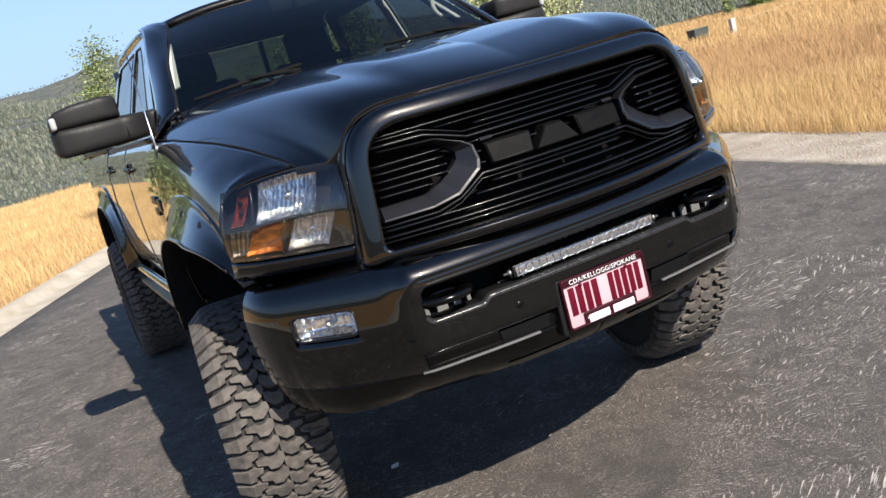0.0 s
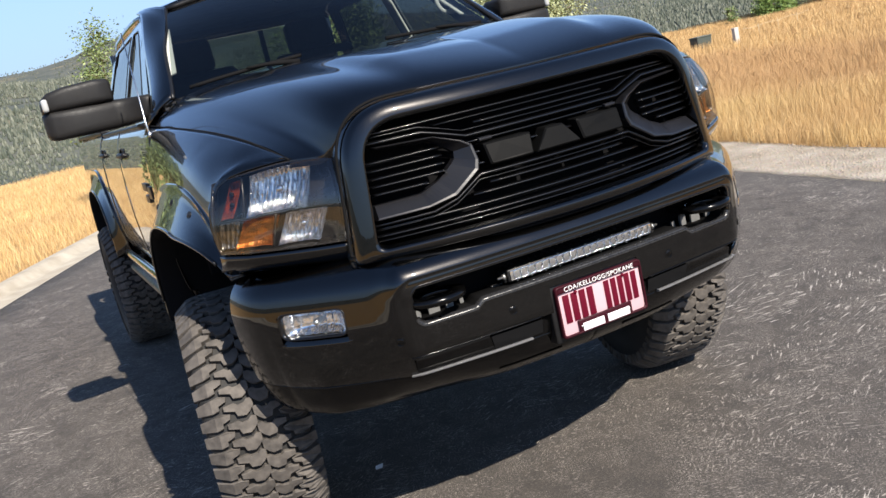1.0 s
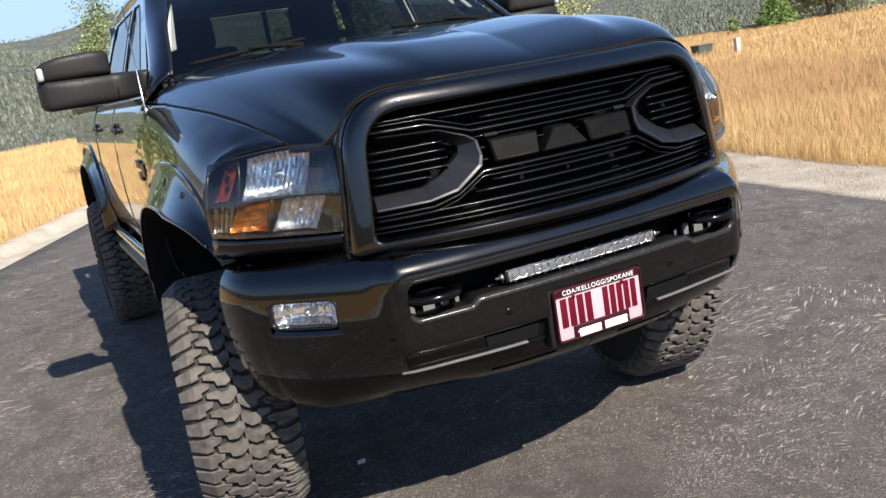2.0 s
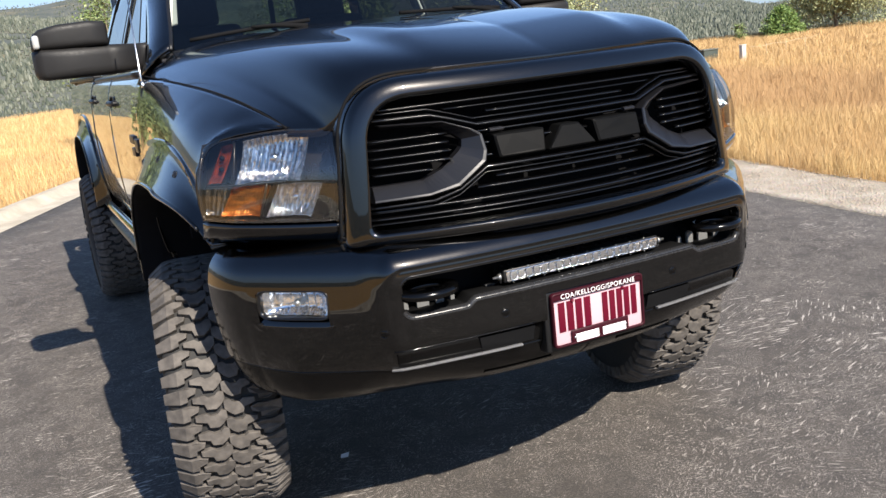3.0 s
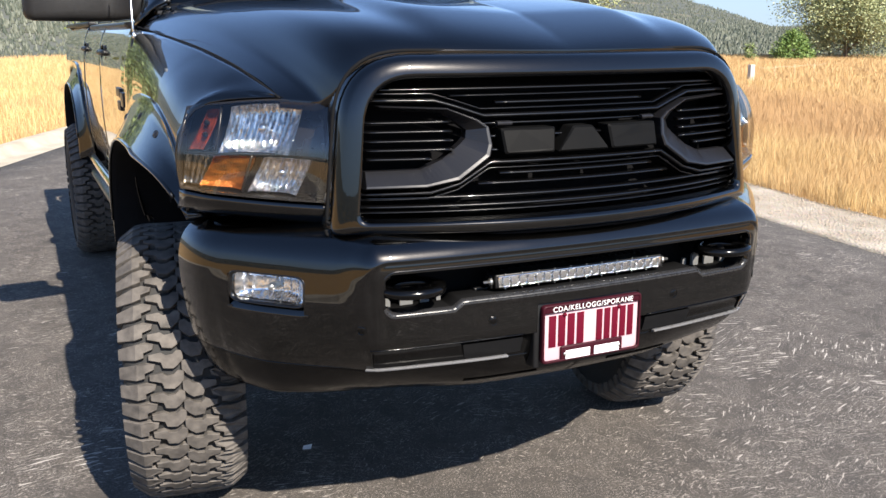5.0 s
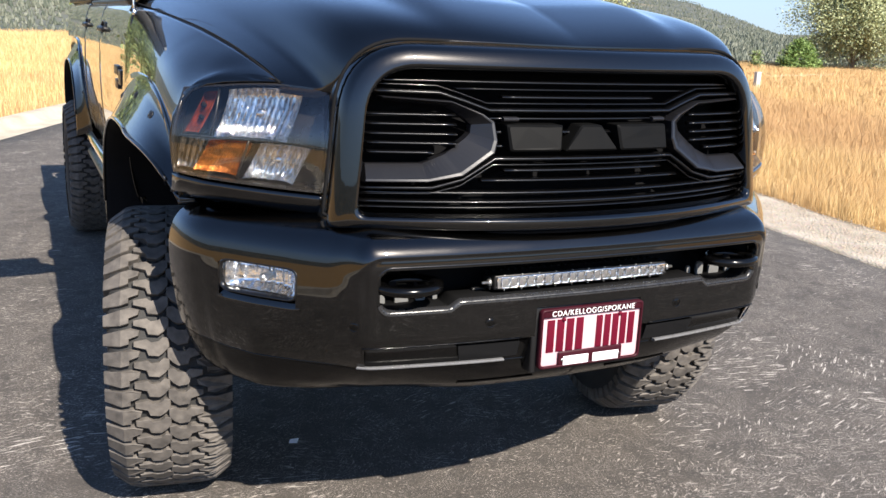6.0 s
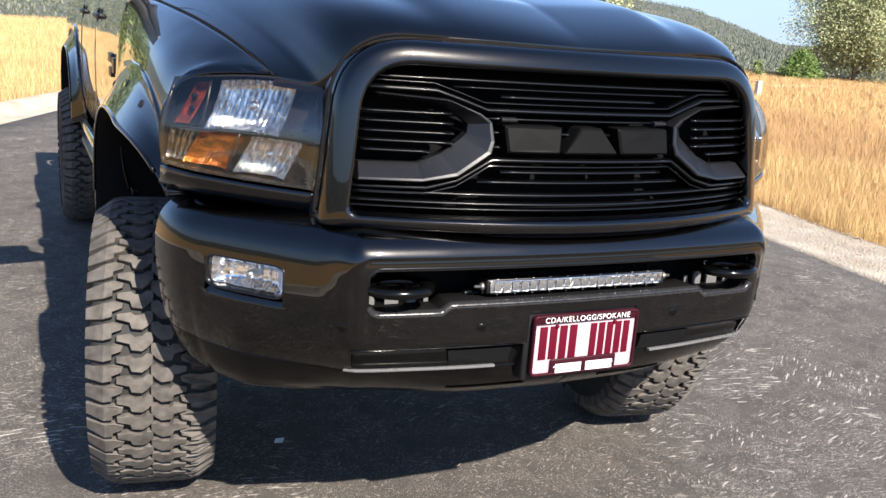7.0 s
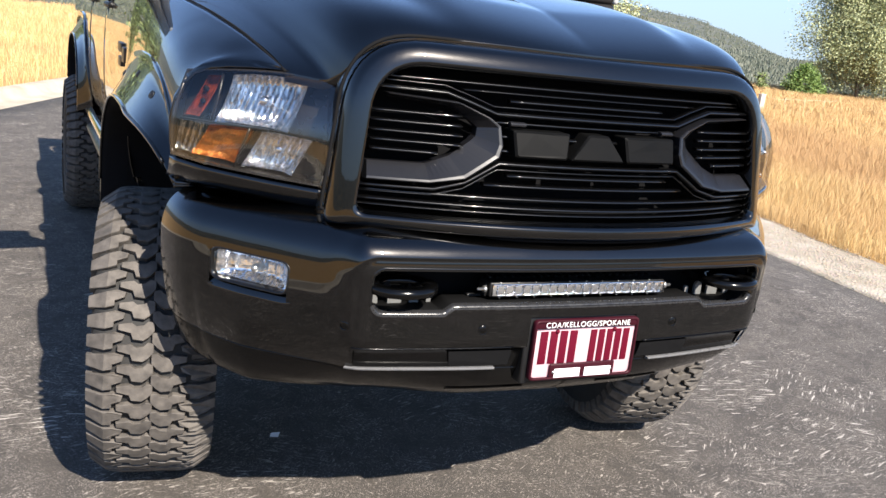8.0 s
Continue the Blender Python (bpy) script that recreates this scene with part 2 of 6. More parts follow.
def land():
    """Dry grass nearby, woods and clearings on the far slopes."""
    m = mat("land", (0.3, 0.2, 0.1), 0.95, spec=0.1)
    n = Nodes(m)
    dry = n.mix(n.ramp(n.noise(0.35, 6, 0.65), [(0.33, 0.0), (0.68, 1.0)]), (0.33, 0.20, 0.085), (0.52, 0.36, 0.17))
    dry = n.mix(n.ramp(n.noise(14, 5, 0.7), [(0.35, 0.55), (0.65, 0.0)]), dry, (0.20, 0.12, 0.05))
    dry = grass_bands(n, dry, (0.26, 0.145, 0.07))
    # woods tinted grey-blue: some distance haze is put into this colour
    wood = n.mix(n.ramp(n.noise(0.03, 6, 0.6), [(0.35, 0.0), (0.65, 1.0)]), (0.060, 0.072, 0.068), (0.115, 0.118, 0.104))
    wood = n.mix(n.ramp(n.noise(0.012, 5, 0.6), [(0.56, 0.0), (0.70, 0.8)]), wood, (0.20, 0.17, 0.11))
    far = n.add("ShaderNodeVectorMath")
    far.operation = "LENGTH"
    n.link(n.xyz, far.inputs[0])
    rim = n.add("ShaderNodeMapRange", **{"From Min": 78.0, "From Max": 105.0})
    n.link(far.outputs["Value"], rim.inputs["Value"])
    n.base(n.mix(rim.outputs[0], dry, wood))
    n.bump(n.noise(20, 4), 0.5, 0.03)
    return m


def leafy(name, dark, light):
    m = mat(name, dark, 0.55, spec=0.3)
    n = Nodes(m)
    isl = n.add("ShaderNodeNewGeometry").outputs["Random Per Island"]
    n.base(n.mix(isl, dark, light))
    n.b.inputs["Subsurface Weight"].default_value = 0.0
    return m


def grassy():
    m = mat("dry_grass", (0.5, 0.35, 0.15), 0.7, spec=0.2)
    n = Nodes(m)
    isl = n.add("ShaderNodeNewGeometry").outputs["Random Per Island"]
    c = n.ramp(isl, [(0.0, (0.36, 0.225, 0.085)), (0.45, (0.51, 0.35, 0.155)), (1.0, (0.69, 0.525, 0.275))])
    n.base(grass_bands(n, c, (0.40, 0.25, 0.125)))
    return m


TYRE, TREAD = tyre_rubber(), tread_rubber()
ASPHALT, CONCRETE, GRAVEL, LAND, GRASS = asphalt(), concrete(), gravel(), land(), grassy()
BARK = worn("bark", (0.22, 0.18, 0.13), 0.9, scale=30, bump=0.6, dist=0.01)
LEAF_GREY = leafy("grey_green_leaves", (0.22, 0.255, 0.12), (0.41, 0.43, 0.245))
LEAF_GREEN = leafy("green_leaves", (0.07, 0.11, 0.035), (0.24, 0.29, 0.11))
CONIFER = leafy("shrub_leaves", (0.07, 0.13, 0.03), (0.20, 0.28, 0.08))
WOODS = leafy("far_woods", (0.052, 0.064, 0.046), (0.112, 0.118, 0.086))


# ---- building helpers ----
def mesh(name, verts, faces, flip=False, smooth=True):
    me = bpy.data.meshes.new(name)
    me.from_pydata([tuple(v) for v in verts], [], [tuple(reversed(f)) if flip else tuple(f) for f in faces])
    me.polygons.foreach_set("use_smooth", [smooth] * len(me.polygons))
    me.update()
    return me


def part(name, data, material, parent=None, label="", solid=0.0, bevel=0.0, sharp=35, offset=-1.0):
    if isinstance(data, bmesh.types.BMesh):
        me = bpy.data.meshes.new(name)
        data.to_mesh(me)
        data.free()
        data = me
    if not data.materials:
        data.materials.append(material)
    ob = new(name, data)
    if parent:
        ob.parent = parent
    if label:
        ob["label"] = label
    if solid:
        md = ob.modifiers.new("thick", "SOLIDIFY")
        md.thickness, md.offset = solid, offset
    if bevel:
        md = ob.modifiers.new("edge", "BEVEL")
        md.width, md.segments, md.limit_method, md.angle_limit = bevel, 2, "ANGLE", radians(sharp)
    return ob


def thing(name, label, category, group="", kind="", at=(0, 0, 0)):
    ob = new(name)
    ob.location = at
    ob.empty_display_size = 0.2
    return tagged(ob, label, category, group, kind)


def loft(rows, close=False):
    """Rows of equally many points, joined by quads; close: each row is a ring."""
    n = len(rows[0])
    verts = [p for r in rows for p in r]
    faces = []
    for i in range(len(rows) - 1):
        for j in range(n if close else n - 1):
            k = (j + 1) % n
            faces.append((i * n + j, i * n + k, (i + 1) * n + k, (i + 1) * n + j))
    return verts, faces


def capped(rows):
    """A closed tube of rings with both ends filled."""
    v, f = loft(rows, True)
    n = len(rows[0])
    f.append(tuple(reversed(range(n))))
    f.append(tuple(len(v) - n + j for j in range(n)))
    return v, f


def mirrored(verts, side):
    return [(p[0] * side, p[1], p[2]) for p in verts]


def ring(at, along, r, n=10, r2=None):
    """A ring of n points round a point, square to a direction."""
    a = Vector(along).normalized()
    u = a.orthogonal().normalized()
    w = a.cross(u)
    r2 = r if r2 is None else r2
    return [tuple(Vector(at) + u * r * math.cos(2 * math.pi * k / n) + w * r2 * math.sin(2 * math.pi * k / n)) for k in range(n)]


def tube(path, r, n=8):
    """A round bar along a path; r is one radius or one for each point."""
    rows = []
    pts = [Vector(p) for p in path]
    ref = None
    for i, p in enumerate(pts):
        d = (pts[min(i + 1, len(pts) - 1)] - pts[max(i - 1, 0)]).normalized()
        u = d.orthogonal().normalized() if ref is None else (ref - d * ref.dot(d)).normalized()
        ref = u
        w = d.cross(u)
        rr = r[i] if isinstance(r, (list, tuple)) else r
        rows.append([tuple(p + (u * math.cos(2 * math.pi * k / n) + w * math.sin(2 * math.pi * k / n)) * rr) for k in range(n)])
    return capped(rows)


def box(cx, cy, cz, sx, sy, sz, bevel=0.0, seg=2, m=None):
    bm = bmesh.new()
    bmesh.ops.create_cube(bm, size=1.0, matrix=Matrix.Translation((cx, cy, cz)) @ Matrix.Diagonal((sx, sy, sz, 1)))
    if bevel:
        bmesh.ops.bevel(bm, geom=bm.edges[:], offset=bevel, segments=seg, profile=0.6, affect="EDGES")
        for f in bm.faces:
            f.smooth = True
    if m is not None:
        bm.transform(m)
    return bm


def rounded(points, radii, seg=6, edge=6):
    """A 2D outline through corners, each rounded by its radius, with equally many points for any corners of one count."""
    out = []
    n = len(points)
    arcs = []
    for i in range(n):
        p, a, b = Vector(points[i]), Vector(points[i - 1]), Vector(points[(i + 1) % n])
        da, db = (a - p).normalized(), (b - p).normalized()
        r = min(radii[i], (a - p).length * 0.49, (b - p).length * 0.49)
        s, e = p + da * r, p + db * r
        arcs.append([(1 - t) ** 2 * s + 2 * t * (1 - t) * p + t * t * e for t in [k / seg for k in range(seg + 1)]])
    for i in range(n):
        out += [tuple(v) for v in arcs[i]]
        s, e = arcs[i][-1], arcs[(i + 1) % n][0]
        out += [tuple(s.lerp(e, k / edge)) for k in range(1, edge)]
    return out


def lerp_table(z, zs, vs):
    return float(np.interp(z, zs, vs))


def bez(p0, p1, p2, p3, t):
    return [(1 - t) ** 3 * a + 3 * t * (1 - t) ** 2 * b + 3 * t * t * (1 - t) * c + t ** 3 * d for a, b, c, d in zip(p0, p1, p2, p3)]


def polyline(points, n):
    """n points spread evenly over a smooth curve through the given ones."""
    p = [Vector(q) for q in points]
    p = [2 * p[0] - p[1]] + p + [2 * p[-1] - p[-2]]
    fine = []
    for i in range(1, len(p) - 2):
        for k in range(12):
            t = k / 12
            fine.append(0.5 * (2 * p[i] + (p[i + 1] - p[i - 1]) * t + (2 * p[i - 1] - 5 * p[i] + 4 * p[i + 1] - p[i + 2]) * t * t + (3 * p[i] - p[i - 1] - 3 * p[i + 1] + p[i + 2]) * t ** 3))
    fine.append(p[-2])
    d = np.cumsum([0] + [(fine[i + 1] - fine[i]).length for i in range(len(fine) - 1)])
    want = np.linspace(0, d[-1], n)
    a = np.array([list(v) for v in fine])
    return [tuple(float(np.interp(w, d, a[:, c])) for c in range(a.shape[1])) for w in want]


# ---- the land ----
def ridge(az):
    """Bearing in degrees from +y towards +x: how high the near wooded slope and the far mountain stand, in degrees."""
    near = lerp_table(az, [-180, -120, -60, -20, 0, 8, 16, 24, 32, 40, 50, 70, 110, 180],
                      [2.2, 2.8, 3.6, 4.3, 4.1, 3.2, 2.4, 1.6, 0.9, 0.2, 0.0, 1.0, 2.4, 2.2])
    far = lerp_table(az, [-180, -60, -20, -4, 1, 3.3, 5.5, 7, 11, 18, 26, 33, 36.5, 39.9, 42.6, 44.7, 47, 52, 65, 100, 180],
                     [2.0, 3.0, 4.0, 4.6, 4.75, 4.8, 5.3, 5.5, 5.2, 4.2, 3.2, 2.6, 2.4, 1.9, 1.0, 0.25, 0.3, 0.45, 0.8, 2.0, 2.0])
    return near, far


NEAR_R, FAR_R = 700.0, 2400.0


def height(x, y):
    r = math.hypot(x, y)
    az = math.degrees(math.atan2(x, y))
    z = -0.03 + 0.03 * noise.noise((x * 0.25, y * 0.25, 0)) * min(1, max(0, (r - 9) / 8))
    if r > 62:
        z -= 16 * min(1, (r - 62) / 90) ** 0.8
    if r > 150:
        near, far = ridge(az)
        bumpy = 1 + 0.07 * noise.noise((az * 0.13, 3, r * 0.002)) + 0.04 * noise.noise((az * 0.5, 7, r * 0.004))
        t = min(1, (r - 150) / (NEAR_R - 150))
        z = -16 + (math.tan(radians(near)) * NEAR_R * bumpy + 16) * (t * t * (3 - 2 * t)) ** 0.9
        if r > NEAR_R:
            t = min(1, (r - NEAR_R) / (FAR_R - NEAR_R))
            top = math.tan(radians(far)) * FAR_R * (1 + 0.05 * noise.noise((az * 0.2, 5, 1)) + 0.03 * noise.noise((az * 0.9, 5, r * 0.003)))
            dip = z * (1 - min(1, (r - NEAR_R) / 500)) * 0.9 + z * 0.1
            z = max(dip + (top - dip) * t ** 1.5, z - (r - NEAR_R) * 0.25)
            if r > FAR_R:
                z = top - (r - FAR_R) * 0.3
    return z


def make_land():
    radii = [0.0] + list(np.linspace(4, 60, 30)) + list(np.geomspace(64, 3400, 74))
    n = 300
    rows = [[(r * math.sin(2 * math.pi * k / n), r * math.cos(2 * math.pi * k / n)) for k in range(n)] for r in radii]
    rows = [[(x, y, height(x, y)) for x, y in row] for row in rows]
    v, f = loft(rows, True)
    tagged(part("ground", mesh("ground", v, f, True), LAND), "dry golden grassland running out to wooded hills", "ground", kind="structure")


def left_edge(y):
    """Where the asphalt ends on the kerb's side."""
    return lerp_table(y, [-30, -14, -8, -4, -1, 2, 8.3, 11.9, 15, 20, 40], [19, 5.0, -0.6, -3.3, -4.4, -4.4, -2.16, -0.63, 0.75, 3.2, 14.5])


def right_edge(y):
    return lerp_table(y, [-30, -14, -8, -4, 0, 2, 4, 8, 12, 16, 20, 40], [27, 13.0, 7.0, 4.6, 3.85, 4.05, 4.32, 5.0, 6.1, 7.5, 9.4, 21])


def make_road():
    ys = list(np.linspace(-30, 40, 71))
    rows = [[(left_edge(y) + (right_edge(y) - left_edge(y)) * k / 12, y, 0.0) for k in range(13)] for y in ys]
    v, f = loft(rows)
    part_road = part("road", mesh("road", v, f, False), ASPHALT, solid=0.06)
    tagged(part_road, "worn grey asphalt road with pale scuff marks", "road", kind="structure")
    # gravel shoulder
    rng = random.Random(4)
    rows = []
    for y in np.linspace(-30, 40, 211):
        e = right_edge(y)
        rows.append([(e - 0.05 + (1.02 + 0.10 * noise.noise((y * 0.9, 0, 5))) * k / 8 + (0.03 * noise.noise((y * 3, k, 1)) if k < 2 else 0), y,
                      (0.004 if k < 1 else 0.0) + 0.018 * noise.noise((y * 4, k * 1.3, 2)) * min(1, k / 3) - 0.012 * (k / 8)) for k in range(9)])
    v, f = loft(rows)
    tagged(part("shoulder", mesh("shoulder", v, f), GRAVEL, solid=0.05), "pale gravel shoulder between asphalt and dry grass", "shoulder", kind="structure")
    # loose stones on the shoulder
    v, f = [], []
    for _ in range(5200):
        y = rng.uniform(0.5, 14)
        x = right_edge(y) + rng.betavariate(1.6, 1.3) * 1.05 - 0.06
        r = rng.uniform(0.004, 0.013)
        b = len(v)
        for k, (a, c, d) in enumerate(((1, 0, 0), (-1, 0, 0), (0, 1, 0), (0, -1, 0), (0, 0, 1))):
            q = rng.uniform(0.6, 1.2)
            v.append((x + a * r * q, y + c * r * q, 0.0 + d * r * q * 0.8))
        f += [(b, b + 2, b + 4), (b + 2, b + 1, b + 4), (b + 1, b + 3, b + 4), (b + 3, b, b + 4)]
    tagged(part("gravel_stones", mesh("gravel_stones", v, f, smooth=False), worn("stone", (0.32, 0.27, 0.21), 0.9, scale=20)),
           "loose pale stones scattered over the shoulder", "gravel", kind="stuff")
    # kerb: gutter pan, slope and back
    prof = [(0.02, -0.06), (0.0, 0.004), (-0.24, 0.012), (-0.30, 0.03), (-0.37, 0.10), (-0.42, 0.115), (-0.56, 0.11), (-0.60, 0.09), (-0.60, -0.06)]
    rows = []
    for y in np.linspace(-29, 40, 139):
        slope = (left_edge(y + 0.3) - left_edge(y - 0.3)) / 0.6
        nx, ny = 1 / math.hypot(1, slope), -slope / math.hypot(1, slope)
        rows.append([(left_edge(y) + nx * o, y + ny * o, z) for o, z in prof])
    v, f = loft(rows)
    tagged(part("kerb", mesh("kerb", v, f, True, smooth=False), CONCRETE), "pale rolled concrete kerb along the road", "kerb", kind="structure")


make_land()
make_road()

# ---- the truck ----
truck = thing("pickup_truck", "lifted black pickup truck with blacked-out grille and mud tyres", "truck", at=(0, 0, 0))
FRONT_AXLE, REAR_AXLE, TYRE_R = 1.035, 4.85, 0.457


def smooth_table(v, vs, ws, reach):
    """A table read with its corners rounded off over a reach."""
    return sum(lerp_table(v + reach * k / 4, vs, ws) * (5 - abs(k)) for k in range(-4, 5)) / 25


@functools.lru_cache(maxsize=None)
def bumper_y(a):
    """The flat middle steps back over a rounded shoulder into swept wings."""
    return smooth_table(abs(a), [-0.4, -0.2, 0, 0.2, 0.4, 0.55, 0.60, 0.62, 0.64, 0.66, 0.68, 0.71, 0.76, 0.80, 0.85, 0.90, 0.93, 0.97],
                        [-0.014, -0.026, -0.030, -0.026, -0.014, 0.0, 0.008, 0.014, 0.032, 0.058, 0.080, 0.107, 0.154, 0.196, 0.248, 0.304, 0.338, 0.383], 0.03)


@functools.lru_cache(maxsize=None)
def plan(s):
    """The bumper's front line seen from above: s is the distance across from the middle, and on round the corner past 0.93."""
    a = abs(s)
    if a <= 0.93:
        x, y = a, bumper_y(a)
    else:
        x, y = bez((0.93, 0.338), (0.966, 0.380), (0.988, 0.425), (1.000, 0.500), (a - 0.93) / 0.20)
    return (x if s >= 0 else -x, y)


@functools.lru_cache(maxsize=None)
def outward(s):
    (x0, y0), (x1, y1) = plan(s - 0.008), plan(s + 0.008)
    d = math.hypot(x1 - x0, y1 - y0)
    return ((y1 - y0) / d, -(x1 - x0) / d)


BUMP_Z = [0.84, 0.90, 0.935, 0.955, 0.970, 0.982, 0.994, 1.006, 1.018, 1.029, 1.038, 1.047]
BUMP_O = [0.0, 0.001, 0.003, 0.0032, 0.0015, -0.0025, -0.0085, -0.0180, -0.0330, -0.0560, -0.0880, -0.14]
WING_Z = [0.80, 0.86, 0.90, 0.94, 0.96, 0.975, 0.99, 1.005, 1.018, 1.03, 1.04, 1.047]
WING_O = [0.0, -0.001, -0.004, -0.009, -0.0125, -0.0165, -0.0230, -0.0330, -0.0460, -0.0670, -0.0960, -0.14]


@functools.lru_cache(maxsize=None)
def tuck_depth(a):
    return smooth_table(a, [0, 0.3, 0.55, 0.60, 0.64, 0.68, 0.72, 0.857, 0.93, 1.33], [0.080, 0.085, 0.125, 0.135, 0.125, 0.10, 0.085, 0.040, 0.035, 0.035], 0.05)


@functools.lru_cache(maxsize=None)
def tuck_share(z):
    return smooth_table(z, [0.575, 0.605, 0.635, 0.66, 0.69, 0.705, 0.76, 0.85, 0.95], [1.6, 1.0, 0.72, 0.52, 0.36, 0.26, 0.10, 0.02, 0.0], 0.02)


@functools.lru_cache(maxsize=None)
def crown(z, s):
    """How far the face stands out: a crisp roll in the middle, a slow one on the wings."""
    w = max(0.0, min(1.0, (abs(s) - 0.60) / 0.09))
    w = w * w * (3 - 2 * w)
    return smooth_table(z, BUMP_Z, BUMP_O, 0.010) * (1 - w) + smooth_table(z, WING_Z, WING_O, 0.012) * w


def tuck(s, z):
    """How far the face draws in below: the lower edge runs straighter than the upper one."""
    a = abs(s)
    return tuck_depth(a) * tuck_share(z) + 0.13 * max(0, 0.93 - z) * max(0, min(1, (a - 0.84) / 0.12))


@functools.lru_cache(maxsize=None)
def inward(s):
    """The way the lower part draws in: the outward ways of a wide stretch, averaged."""
    w = sum((Vector(outward(max(-1.10, min(1.10, s + 0.04 * k)))) for k in range(-5, 6)), Vector((0, 0)))
    return tuple(w.normalized())


def inset(s, z):
    """The middle face lies a few millimetres back inside its rolled frame."""
    u, w = max(abs(s) - 0.572, 0), max(z - 0.925, 0)
    edge = (0.055 - math.hypot(u, w)) / 0.008
    low = max(0.0, min(1.0, (z - 0.76) / 0.08))
    edge = max(0.0, min(1.0, edge))
    return -0.0045 * edge * edge * (3 - 2 * edge) * low


def on_bumper(s, z, off=0.0):
    (x, y), (nx, ny), (tx, ty) = plan(s), outward(s), inward(s)
    o, k = crown(z, s) + off + inset(s, z), tuck(s, z)
    return (x + nx * o - tx * k, y + ny * o - ty * k, z)


def wing_low(s):
    """The lower edge rises towards the wheels."""
    a = abs(s)
    return 0.0 if a < 0.9 else 0.10 * (a - 0.9) ** 1.3


def shift_low(s, z):
    k = max(0.0, min(1.0, (0.90 - z) / 0.28))
    return z + wing_low(s) * k


def bumper_patch(ss, zs, skip=None, off=0.0):
    rows = [[on_bumper(s, shift_low(s, z), off) for s in ss] for z in zs]
    v, f = loft(rows)
    n = len(ss) - 1
    if skip:
        f = [q for i, q in enumerate(f) if not skip(0.5 * (ss[i % n] + ss[i % n + 1]), 0.5 * (zs[i // n] + zs[i // n + 1]))]
    return v, f


def span(a, b, n):
    return [a + (b - a) * k / n for k in range(n + 1)]


def in_round(s, z, a, b, c, d, r):
    """Whether a point lies in a rectangle with rounded corners."""
    u, w = max(a + r - s, s - b + r, 0), max(c + r - z, z - d + r, 0)
    return a < s < b and c < z < d and math.hypot(u, w) < r


def mouth_floor(a):
    """The lower edge of the opening: higher in the middle, lower beside the hooks."""
    return lerp_table(a, [0.375, 0.40], [0.854, 0.836])


MOUTH = 0.584


def mouth_line():
    """The opening's outline, once round, from its upper middle."""
    right = [(0, 0.950)] + [(s, 0.950) for s in span(0.04, MOUTH - 0.03, 14)]
    right += [(MOUTH - 0.03 + 0.03 * math.sin(a), 0.92 + 0.03 * math.cos(a)) for a in span(0.2, 1.57, 5)]
    right += [(MOUTH, 0.895), (MOUTH, 0.872)]
    right += [(MOUTH - 0.03 + 0.03 * math.cos(a), 0.866 - 0.03 * math.sin(a)) for a in span(0.2, 1.57, 5)]
    right += [(s, mouth_floor(s)) for s in span(MOUTH - 0.045, 0.405, 8)] + [(s, mouth_floor(s)) for s in (0.4, 0.393, 0.387, 0.381, 0.375)] + [(s, 0.854) for s in span(0.36, 0.0, 12)]
    return right + [(-s, z) for s, z in right[-2:0:-1]]


def swept(line, profile, closed=True):
    """A profile of (grow, off) carried along an outline on the bumper's face."""
    rows = []
    n = len(line)
    for i, (s, z) in enumerate(line):
        a, b = (line[i - 1], line[(i + 1) % n]) if closed else (line[max(0, i - 1)], line[min(n - 1, i + 1)])
        d = math.hypot(b[0] - a[0], b[1] - a[1])
        ns, nz = -(b[1] - a[1]) / d, (b[0] - a[0]) / d
        rows.append([on_bumper(s + ns * g, z + nz * g, o) for g, o in profile])
    return loft(rows + rows[:1]) if closed else loft(rows)


